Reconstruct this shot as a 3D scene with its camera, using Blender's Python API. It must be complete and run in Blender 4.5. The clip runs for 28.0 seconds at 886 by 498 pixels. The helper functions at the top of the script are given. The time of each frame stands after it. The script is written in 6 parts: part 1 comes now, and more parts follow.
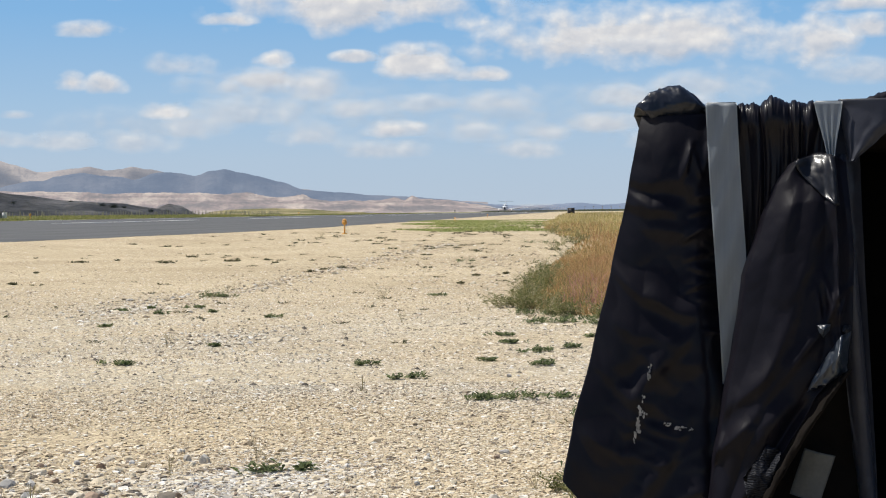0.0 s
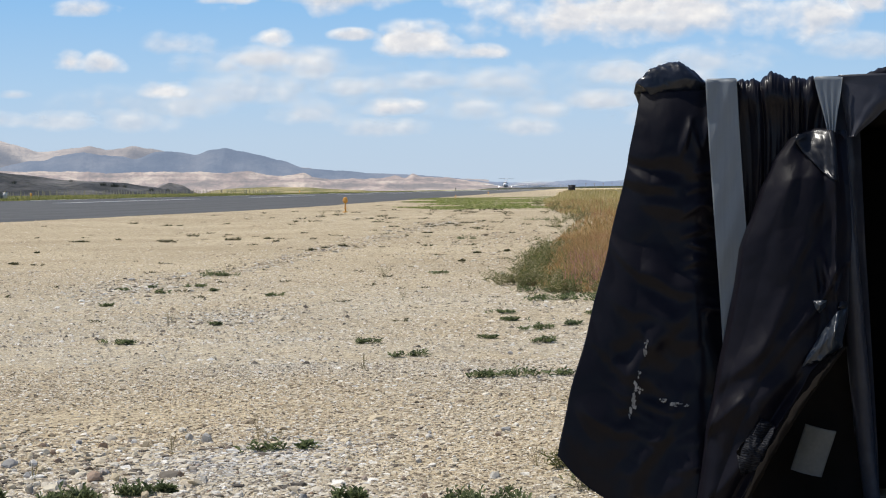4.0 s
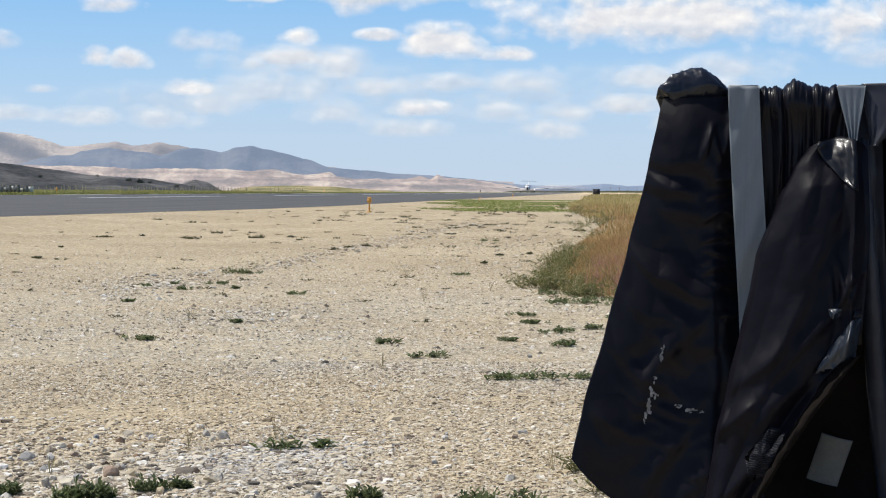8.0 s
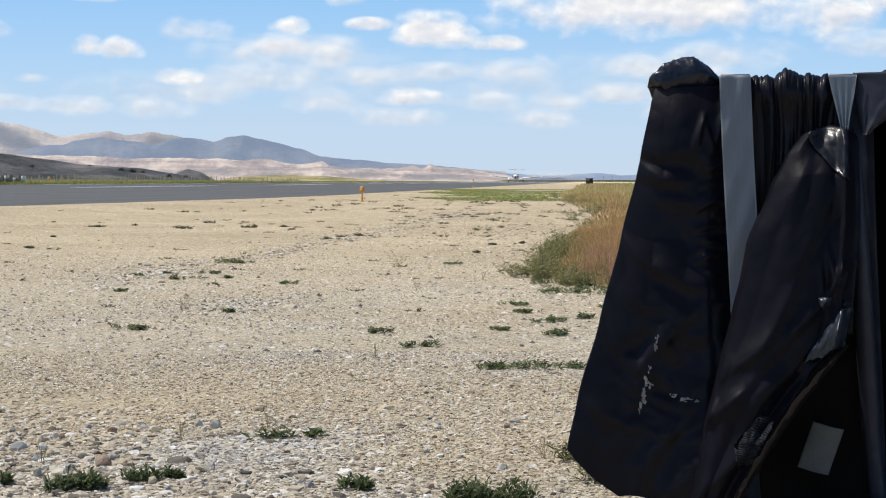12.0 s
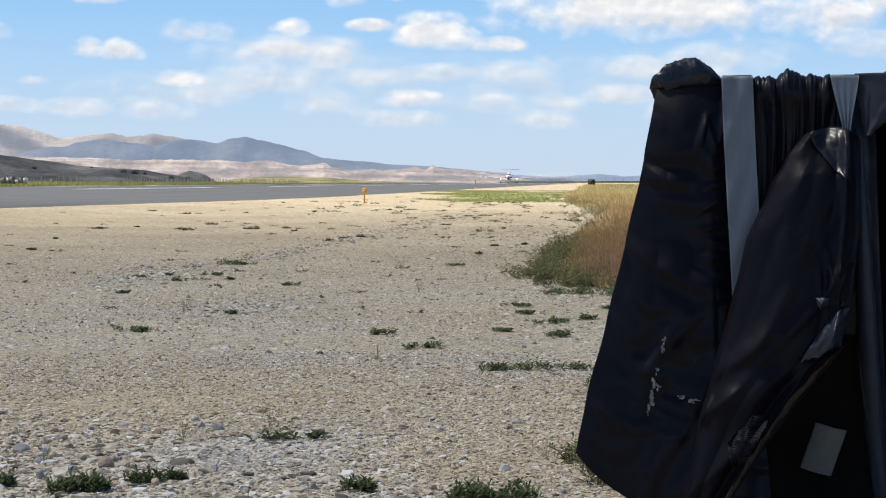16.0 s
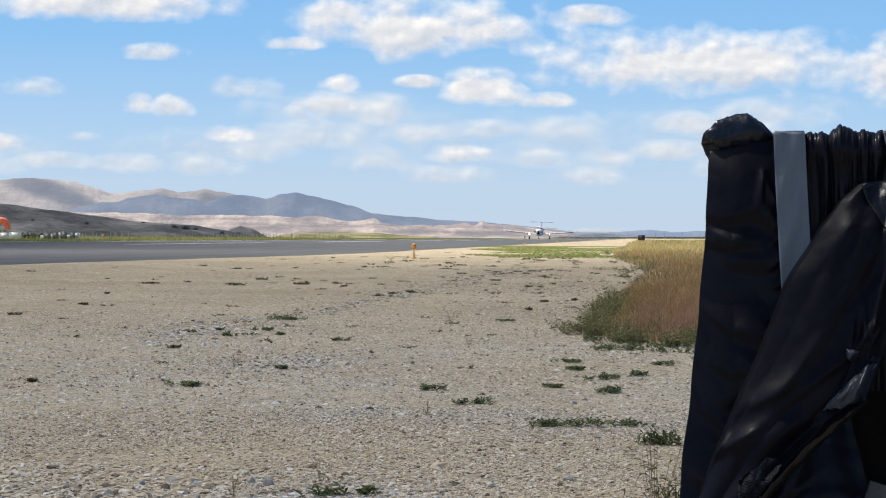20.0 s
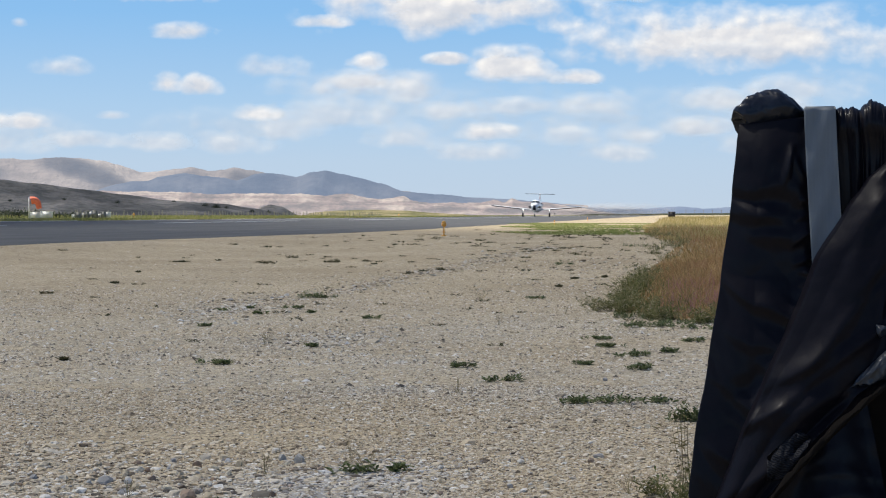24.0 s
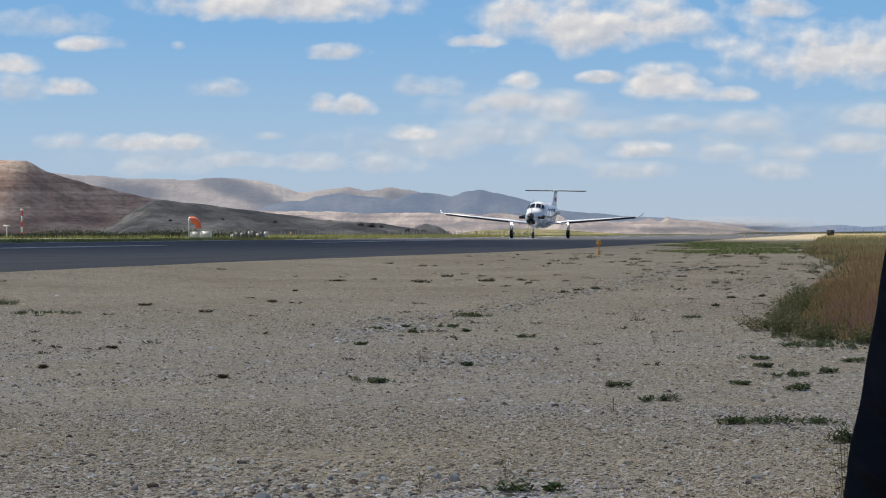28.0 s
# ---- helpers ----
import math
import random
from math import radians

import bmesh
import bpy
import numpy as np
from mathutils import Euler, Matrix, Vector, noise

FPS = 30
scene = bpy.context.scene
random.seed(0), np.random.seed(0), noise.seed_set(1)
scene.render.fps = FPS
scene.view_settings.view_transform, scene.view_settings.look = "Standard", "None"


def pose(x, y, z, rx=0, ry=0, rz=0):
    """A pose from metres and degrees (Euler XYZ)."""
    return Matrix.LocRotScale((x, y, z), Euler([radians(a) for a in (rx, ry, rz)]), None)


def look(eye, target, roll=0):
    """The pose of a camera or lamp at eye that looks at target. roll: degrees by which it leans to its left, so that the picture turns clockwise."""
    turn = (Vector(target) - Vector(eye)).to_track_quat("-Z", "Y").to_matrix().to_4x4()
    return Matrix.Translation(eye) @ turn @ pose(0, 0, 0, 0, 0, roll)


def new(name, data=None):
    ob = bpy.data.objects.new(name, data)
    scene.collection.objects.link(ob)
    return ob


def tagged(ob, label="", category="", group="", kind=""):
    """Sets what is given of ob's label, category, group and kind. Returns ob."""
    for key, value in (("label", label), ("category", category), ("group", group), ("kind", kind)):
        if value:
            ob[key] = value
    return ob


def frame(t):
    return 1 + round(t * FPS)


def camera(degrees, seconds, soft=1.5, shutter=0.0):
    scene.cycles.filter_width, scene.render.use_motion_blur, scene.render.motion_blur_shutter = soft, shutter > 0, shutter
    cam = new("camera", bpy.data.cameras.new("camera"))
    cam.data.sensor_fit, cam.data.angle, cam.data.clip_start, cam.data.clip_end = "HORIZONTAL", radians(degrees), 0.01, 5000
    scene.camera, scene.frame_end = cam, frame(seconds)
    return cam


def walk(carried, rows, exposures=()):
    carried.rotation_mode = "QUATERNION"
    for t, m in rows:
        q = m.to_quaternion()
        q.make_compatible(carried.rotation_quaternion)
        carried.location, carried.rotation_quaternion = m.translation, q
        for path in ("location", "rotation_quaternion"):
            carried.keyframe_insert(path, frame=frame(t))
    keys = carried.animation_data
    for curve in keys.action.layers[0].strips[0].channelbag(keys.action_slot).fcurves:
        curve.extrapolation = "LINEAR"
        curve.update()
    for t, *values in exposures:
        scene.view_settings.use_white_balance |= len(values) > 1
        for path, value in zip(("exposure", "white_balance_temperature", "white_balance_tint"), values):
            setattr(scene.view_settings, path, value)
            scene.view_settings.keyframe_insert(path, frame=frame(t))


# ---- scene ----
EYE = Vector((0.0, 0.0, 0.36))
cam = camera(27.0, 28.0, 1.1)


def aim(t, yaw, pitch, roll):
    a, b = radians(yaw), radians(pitch)
    way = Vector((-math.sin(a) * math.cos(b), math.cos(a) * math.cos(b), math.sin(b)))
    eye = EYE + Vector((float(np.interp(t, (0, 4.5, 6.5, 8, 10, 17, 19, 21, 28), (-0.006, -0.005, 0.0, 0.002, 0.004, 0.004, 0.001, 0.002, 0.002))), 0, 0))
    return look(eye, eye + way, roll)


# seconds, degrees to the left of the runway's line, degrees up, lean
TURNS = [
    (0, 3.91, -1.15, -0.51),
    (0.5, 4.05, -1.08, -0.60),
    (1, 4.11, -1.18, -0.77),
    (1.5, 3.92, -1.12, -0.78),
    (2, 3.76, -1.10, -0.74),
    (2.5, 3.62, -1.27, -0.64),
    (3, 3.67, -1.43, -0.47),
    (3.5, 3.75, -1.63, -0.61),
    (4, 3.95, -1.84, -0.80),
    (4.5, 4.16, -2.04, -0.95),
    (6.5, 4.30, -2.07, -0.34),
    (7, 4.57, -2.00, 0.21),
    (7.5, 4.83, -1.76, 0.16),
    (8, 4.68, -1.79, 0.25),
    (8.5, 4.27, -1.79, 0.31),
    (9, 4.29, -1.67, 0.43),
    (9.5, 4.45, -1.80, 0.23),
    (10, 4.61, -1.91, 0.14),
    (10.5, 4.75, -1.85, -0.07),
    (11, 4.61, -1.94, -0.05),
    (11.5, 4.46, -1.99, 0.21),
    (12, 4.46, -2.12, 0.20),
    (12.5, 4.28, -2.15, 0.20),
    (14.5, 4.17, -2.07, 0.25),
    (15, 4.31, -2.08, 0.30),
    (15.5, 4.38, -2.00, 0.19),
    (16, 4.53, -2.08, 0.12),
    (16.5, 4.63, -1.97, 0.20),
    (17, 4.52, -2.05, 0.44),
    (17.5, 4.62, -2.05, 0.72),
    (18, 5.65, -1.94, 0.54),
    (18.5, 6.53, -1.35, 0.21),
    (19, 6.61, -0.83, -0.22),
    (19.5, 6.10, -0.59, -0.00),
    (20, 6.07, -0.36, 0.19),
    (20.5, 6.39, -0.57, 0.28),
    (21, 6.31, -0.91, 0.07),
    (21.5, 6.38, -1.16, 0.00),
    (23.5, 6.87, -1.36, 0.25),
    (24, 7.00, -1.06, -0.05),
    (24.5, 7.47, -1.08, -0.15),
    (25, 7.76, -1.00, 0.10),
    (25.5, 8.10, -1.16, 0.45),
    (26, 8.96, -1.03, 0.52),
    (26.5, 10.27, -0.21, -0.47),
    (27, 10.73, -0.46, -0.95),
    (27.5, 11.16, -0.48, -0.57),
    (28, 11.80, -0.46, -0.17),
]
walk(cam, [(t, aim(t, y, p, r)) for t, y, p, r in TURNS], exposures=[(0, 0.20), (2, 0.25), (4, 0.38), (7, 0.38), (8.5, 0.48), (17, 0.52), (20, 0.45), (25, 0.34), (28, 0.13)])

# ---- light ----
SUN_AZ, SUN_EL = -72.0, 60.0
world = bpy.data.worlds.new("sky")
scene.world = world
world.use_nodes = True
wn = world.node_tree.nodes
sky = wn.new("ShaderNodeTexSky")
sky.sky_type = "NISHITA"
sky.sun_disc = False
sky.sun_elevation, sky.sun_rotation = radians(SUN_EL), radians(SUN_AZ)
sky.altitude, sky.air_density, sky.dust_density, sky.ozone_density = 900, 1.0, 0.5, 2.0
tint = wn.new("ShaderNodeMix")
tint.data_type, tint.blend_type = "RGBA", "MULTIPLY"
tint.inputs[0].default_value = 1.0
tint.inputs[7].default_value = (0.90, 0.965, 1.10, 1)
world.node_tree.links.new(sky.outputs["Color"], tint.inputs[6])
world.node_tree.links.new(tint.outputs[2], wn["Background"].inputs["Color"])
wn["Background"].inputs["Strength"].default_value = 0.073
SUN_WAY = Vector((math.sin(radians(SUN_AZ)) * math.cos(radians(SUN_EL)), math.cos(radians(SUN_AZ)) * math.cos(radians(SUN_EL)), math.sin(radians(SUN_EL))))
sun_data = bpy.data.lights.new("sun", "SUN")
sun_data.energy, sun_data.angle, sun_data.color = 5.0, radians(0.53), (1.0, 0.955, 0.88)
sun = new("sun", sun_data)
sun.matrix_world = look(SUN_WAY * 100, (0, 0, 0))


# ---- materials ----
class Nodes:
    """A small writer of node trees."""

    def __init__(self, name):
        self.mat = bpy.data.materials.new(name)
        self.mat.use_nodes = True
        self.tree = self.mat.node_tree
        self.shader = self.tree.nodes["Principled BSDF"]
        self.out = self.tree.nodes["Material Output"]
        self.coord = None

    def node(self, kind, **values):
        n = self.tree.nodes.new("ShaderNode" + kind)
        for key, value in values.items():
            n.inputs[key.replace("_", " ")].default_value = value
        return n

    def link(self, a, b):
        self.tree.links.new(a, b)

    def place(self, object_space=False):
        if self.coord is None:
            self.coord = self.node("TexCoord" if object_space else "NewGeometry")
        return self.coord.outputs["Object" if object_space else "Position"]

    def noise(self, scale, detail=4, rough=0.55, vector=None, object_space=False):
        n = self.node("TexNoise", Scale=scale, Detail=detail, Roughness=rough)
        self.link(vector or self.place(object_space), n.inputs["Vector"])
        return n.outputs["Fac"]

    def voronoi(self, scale, vector=None, object_space=False):
        n = self.node("TexVoronoi", Scale=scale)
        self.link(vector or self.place(object_space), n.inputs["Vector"])
        return n

    def ramp(self, fac, *stops):
        n = self.node("ValToRGB")
        els = n.color_ramp.elements
        while len(els) < len(stops):
            els.new(0.5)
        for e, (at, c) in zip(els, stops):
            e.position, e.color = at, (*c, 1) if len(c) == 3 else c
        self.link(fac, n.inputs["Fac"])
        return n.outputs["Color"]

    def mix(self, a, b, fac, blend="MIX"):
        n = self.tree.nodes.new("ShaderNodeMix")
        n.data_type, n.blend_type = "RGBA", blend
        for value, at in ((fac, 0), (a, 6), (b, 7)):
            if isinstance(value, (int, float)):
                n.inputs[at].default_value = value
            elif isinstance(value, tuple):
                n.inputs[at].default_value = (*value, 1)
            else:
                self.link(value, n.inputs[at])
        return n.outputs[2]

    def maths(self, op, a, b=None, c=None):
        n = self.tree.nodes.new("ShaderNodeMath")
        n.operation = op
        for i, v in enumerate((a, b, c)):
            if v is None:
                continue
            if isinstance(v, (int, float)):
                n.inputs[i].default_value = v
            else:
                self.link(v, n.inputs[i])
        return n.outputs[0]

    def stretch(self, scale, object_space=False):
        n = self.node("Mapping", Scale=scale)
        self.link(self.place(object_space), n.inputs["Vector"])
        return n.outputs["Vector"]

    def bump(self, height, strength, distance):
        n = self.node("Bump", Strength=strength, Distance=distance)
        self.link(height, n.inputs["Height"])
        self.link(n.outputs["Normal"], self.shader.inputs["Normal"])

    def done(self, colour, rough=0.8, metal=0.0, spec=0.5):
        if isinstance(colour, tuple):
            self.shader.inputs["Base Color"].default_value = (*colour, 1)
        else:
            self.link(colour, self.shader.inputs["Base Color"])
        if isinstance(rough, (int, float)):
            self.shader.inputs["Roughness"].default_value = rough
        else:
            self.link(rough, self.shader.inputs["Roughness"])
        self.shader.inputs["Metallic"].default_value = metal
        self.shader.inputs["Specular IOR Level"].default_value = spec
        return self.mat


def surface(name, dark, light, scale, rough=0.8, bump=0.0, metal=0.0, spec=0.5, fine=8.0, object_space=True):
    """A plain surface with mottling at two scales and a slight relief."""
    n = Nodes(name)
    a, b = n.noise(scale, object_space=object_space), n.noise(scale * fine, 3, object_space=object_space)
    both = n.maths("ADD", n.maths("MULTIPLY", a, 0.65), n.maths("MULTIPLY", b, 0.35))
    colour = n.ramp(both, (0.3, dark), (0.7, light))
    if bump:
        n.bump(b, 0.6, bump)
    return n.done(colour, n.maths("ADD", n.maths("MULTIPLY", a, 0.2), rough - 0.1), metal, spec)


def by_island(name, stops, rough=0.85, spec=0.3, grain=60.0, amount=0.35, leafy=False, patches=None):
    """Loose pieces in one mesh, each with its own tone; leafy ones let some light through."""
    n = Nodes(name)
    geo = n.node("NewGeometry")
    tone = n.ramp(geo.outputs["Random Per Island"], *stops)
    speck = n.ramp(n.noise(grain, 3), (0.3, (0.62, 0.6, 0.58)), (0.7, (1.15, 1.15, 1.15)))
    colour = n.mix(tone, speck, amount, "MULTIPLY")
    if patches:
        size, other = patches
        colour = n.mix(colour, other, n.ramp(n.noise(size, 3), (0.46, (0, 0, 0)), (0.62, (0.45, 0.45, 0.45))))
    if leafy:
        thin, both = n.node("BsdfTranslucent"), n.node("MixShader", Fac=0.42)
        n.link(colour, thin.inputs["Color"])
        n.link(n.shader.outputs[0], both.inputs[1])
        n.link(thin.outputs[0], both.inputs[2])
        n.link(both.outputs[0], n.out.inputs["Surface"])
    return n.done(colour, rough, 0, spec)


def by_object(name, stops, rough=0.85, spec=0.3, grain=60.0, amount=0.5):
    n = Nodes(name)
    info = n.node("ObjectInfo")
    tone = n.ramp(info.outputs["Random"], *stops)
    speck = n.ramp(n.noise(grain, 4), (0.3, (0.6, 0.58, 0.56)), (0.7, (1.12, 1.12, 1.12)))
    n.bump(n.noise(grain * 2, 3), 0.4, 0.003)
    return n.done(n.mix(tone, speck, amount, "MULTIPLY"), rough, 0, spec)


def greyness(n):
    """Where the ground turns from warm sand to grey gravel: broken belts across the strip, about 1 in the gravel."""
    at = n.node("SeparateXYZ")
    n.link(n.place(), at.inputs[0])
    warp = n.maths("MULTIPLY", n.maths("SUBTRACT", n.noise(0.7, 4, 0.6), 0.5), 2.4)
    far = n.maths("ADD", n.maths("ADD", at.outputs["Y"], n.maths("MULTIPLY", at.outputs["X"], 0.12)), warp)
    belts = n.ramp(n.maths("DIVIDE", far, 30.0), (0.100, (0.75, 0.75, 0.75)), (0.121, (0.30, 0.30, 0.30)), (0.130, (0.15, 0.15, 0.15)), (0.148, (0.15, 0.15, 0.15)), (0.172, (0.78, 0.78, 0.78)), (0.27, (0.6, 0.6, 0.6)), (0.36, (0.25, 0.25, 0.25)), (0.6, (0.1, 0.1, 0.1)))
    return n.maths("MULTIPLY", belts, n.ramp(n.noise(1.6, 4, 0.6), (0.36, (0.35, 0.35, 0.35)), (0.56, (1, 1, 1))))


def ground_material():
    n = Nodes("gravelly_ground")
    cell = n.voronoi(85)
    small = n.voronoi(230)
    grit = n.noise(160, 3, 0.7)
    tan = n.ramp(n.noise(9, 4), (0.3, (0.450, 0.376, 0.254)), (0.7, (0.588, 0.500, 0.354)))
    grey = n.ramp(n.noise(14, 4), (0.3, (0.430, 0.385, 0.297)), (0.7, (0.578, 0.525, 0.415)))
    soil = n.mix(tan, grey, greyness(n))
    soil = n.mix(soil, n.ramp(n.noise(0.45, 5, 0.6), (0.35, (0.88, 0.86, 0.83)), (0.65, (1.10, 1.10, 1.09))), 1.0, "MULTIPLY")
    sep = n.node("SeparateColor")
    n.link(cell.outputs["Color"], sep.inputs["Color"])
    tone = n.ramp(sep.outputs["Red"], (0.0, (0.46, 0.44, 0.42)), (0.25, (0.88, 0.865, 0.85)), (1.0, (1.34, 1.33, 1.31)))
    colour = n.mix(soil, tone, 0.75, "MULTIPLY")
    colour = n.mix(colour, n.ramp(grit, (0.3, (0.62, 0.60, 0.57)), (0.7, (1.30, 1.30, 1.28))), 0.7, "MULTIPLY")
    gaps = n.ramp(cell.outputs["Distance"], (0.25, (1, 1, 1)), (0.7, (0.45, 0.43, 0.40)))
    colour = n.mix(colour, gaps, 0.45, "MULTIPLY")
    high = n.maths("ADD", n.maths("MULTIPLY", cell.outputs["Distance"], -0.7), n.maths("MULTIPLY", small.outputs["Distance"], -0.3))
    n.bump(high, 0.8, 0.006)
    return n.done(colour, 0.95, 0, 0.1)


def pebble_material():
    """Loose pebbles, each of its own tone; warm on the sand, greyer in the belts of gravel."""
    n = Nodes("mixed_gravel")
    geo = n.node("NewGeometry")
    any_one = geo.outputs["Random Per Island"]
    warm = n.ramp(any_one, (0.0, (0.12, 0.10, 0.08)), (0.13, (0.36, 0.288, 0.195)), (0.32, (0.58, 0.475, 0.318)), (0.70, (0.665, 0.565, 0.405)), (0.90, (0.715, 0.645, 0.52)), (1.0, (0.86, 0.83, 0.75)))
    grey = n.ramp(any_one, (0.0, (0.085, 0.082, 0.078)), (0.16, (0.32, 0.29, 0.25)), (0.36, (0.54, 0.485, 0.383)), (0.70, (0.64, 0.585, 0.475)), (0.90, (0.72, 0.675, 0.585)), (1.0, (0.88, 0.86, 0.81)))
    tone = n.mix(warm, grey, greyness(n))
    speck = n.ramp(n.noise(220, 3), (0.3, (0.58, 0.56, 0.54)), (0.7, (1.04, 1.03, 1.02)))
    return n.done(n.mix(tone, speck, 0.5, "MULTIPLY"), 0.95, 0, 0.06)


def asphalt_material():
    n = Nodes("worn_asphalt")
    fine, mid = n.noise(70, 3), n.noise(0.6, 5)
    long = n.noise(1.0, 4, vector=n.stretch((1.2, 0.02, 1)))
    base = n.ramp(n.maths("ADD", n.maths("MULTIPLY", mid, 0.5), n.maths("MULTIPLY", long, 0.5)), (0.35, (0.088, 0.089, 0.089)), (0.65, (0.130, 0.131, 0.130)))
    colour = n.mix(base, n.ramp(fine, (0.3, (0.6, 0.6, 0.6)), (0.7, (1.3, 1.3, 1.3))), 0.6, "MULTIPLY")
    n.bump(fine, 0.5, 0.004)
    return n.done(colour, 0.92, 0, 0.08)


def plastic_material(name="black_plastic_film", low=(0.0058, 0.0051, 0.0082), high=(0.0092, 0.0082, 0.0122), spec=0.09, rough=0.40, coat=0.13, wrinkle=0.11):
    n = Nodes(name)
    crease = n.noise(1.0, 5, 0.65, vector=n.stretch((30, 20, 14), True), object_space=True)
    tone = n.ramp(n.noise(26, 5, object_space=True), (0.5, low), (0.85, high))
    n.bump(crease, wrinkle, 0.010)
    n.shader.inputs["Coat Weight"].default_value = coat
    n.shader.inputs["Coat Roughness"].default_value = 0.2
    return n.done(tone, n.maths("ADD", n.maths("MULTIPLY", n.noise(11, 4, object_space=True), 0.18), rough), 0, spec)


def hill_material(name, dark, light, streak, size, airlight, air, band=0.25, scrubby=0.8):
    """Bare slopes in the distance; airlight is haze painted onto the slope as a glow, air its strength."""
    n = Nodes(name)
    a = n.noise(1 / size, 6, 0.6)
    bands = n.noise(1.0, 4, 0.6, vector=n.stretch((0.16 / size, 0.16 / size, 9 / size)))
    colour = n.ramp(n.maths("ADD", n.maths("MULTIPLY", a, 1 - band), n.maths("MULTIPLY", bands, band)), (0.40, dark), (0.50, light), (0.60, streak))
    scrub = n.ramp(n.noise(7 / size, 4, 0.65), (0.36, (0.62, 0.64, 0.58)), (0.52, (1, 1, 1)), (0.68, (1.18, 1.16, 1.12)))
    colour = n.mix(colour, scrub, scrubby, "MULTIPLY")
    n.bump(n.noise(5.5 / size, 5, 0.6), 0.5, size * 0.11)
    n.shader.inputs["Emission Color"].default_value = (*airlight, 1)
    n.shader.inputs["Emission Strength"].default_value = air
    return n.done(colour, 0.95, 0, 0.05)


def cloud_material(name, glow, cover=1.0, soft=0.0):
    """Heaped cloud: lumps of one size on all clouds; bright sunward sides and grey shaded bases are painted into its
    glow. The object's colour holds its half width and height in hundreds of metres.
    """
    n = Nodes(name)
    place = n.place(True)
    info = n.node("ObjectInfo")
    at = n.node("SeparateXYZ")
    n.link(place, at.inputs[0])
    size = n.node("SeparateColor")
    n.link(info.outputs["Color"], size.inputs["Color"])
    real = n.node("CombineXYZ")
    n.link(n.maths("MULTIPLY", at.outputs["X"], size.outputs["Red"]), real.inputs["X"])
    n.link(n.maths("MULTIPLY", n.maths("MULTIPLY", at.outputs["Z"], size.outputs["Green"]), 1.35), real.inputs["Z"])
    seed = n.maths("MULTIPLY", info.outputs["Random"], 40.0)

    def lumps(shift):
        move = n.node("Mapping", Location=shift)
        n.link(real.outputs[0], move.inputs["Vector"])
        t = n.node("TexNoise", Scale=1.15, Detail=5, Roughness=0.46)
        t.noise_dimensions = "4D"
        n.link(move.outputs["Vector"], t.inputs["Vector"])
        n.link(seed, t.inputs["W"])
        return t.outputs["Fac"]

    here, sunward = lumps((0, 0, 0)), lumps((-0.09, 0, 0.20))
    r = n.maths("SQRT", n.maths("ADD", n.maths("MULTIPLY", at.outputs["X"], at.outputs["X"]), n.maths("MULTIPLY", at.outputs["Z"], at.outputs["Z"])))
    thick = n.maths("ADD", n.maths("MULTIPLY", n.maths("SUBTRACT", 0.94, r), 1.25), n.maths("MULTIPLY", n.maths("SUBTRACT", here, 0.5), 2.7))
    thick = n.maths("SUBTRACT", thick, n.maths("MULTIPLY", n.maths("MAXIMUM", n.maths("SUBTRACT", -0.30, at.outputs["Z"]), 0.0), 1.3))
    alpha = n.ramp(thick, (0.02, (0, 0, 0)), (0.40 + soft, (0.40, 0.40, 0.40)), (0.90 + soft, (0.92, 0.92, 0.92)))
    alpha = n.maths("MULTIPLY", alpha, n.ramp(r, (0.75, (1, 1, 1)), (0.99, (0, 0, 0))))
    alpha = n.maths("MULTIPLY", alpha, cover)
    # painted sun and shade: lighter upward and sunward, greyer below
    shade = n.maths("ADD", n.maths("MULTIPLY", at.outputs["Z"], 0.22), n.maths("MULTIPLY", n.maths("SUBTRACT", here, sunward), 1.5))
    shade = n.maths("ADD", shade, n.maths("ADD", 0.5, n.maths("MULTIPLY", n.maths("SUBTRACT", 0.55, thick), 0.14)))
    tone = n.ramp(shade, (0.22, (0.50, 0.54, 0.61)), (0.46, (0.655, 0.66, 0.685)), (0.72, (0.86, 0.835, 0.80)))
    glowing = n.node("Emission", Strength=glow)
    n.link(tone, glowing.inputs["Color"])
    clear, both = n.node("BsdfTransparent"), n.node("MixShader")
    n.link(alpha, both.inputs[0])
    n.link(clear.outputs[0], both.inputs[1])
    n.link(glowing.outputs[0], both.inputs[2])
    n.link(both.outputs[0], n.out.inputs["Surface"])
    n.mat.surface_render_method = "BLENDED"
    return n.mat


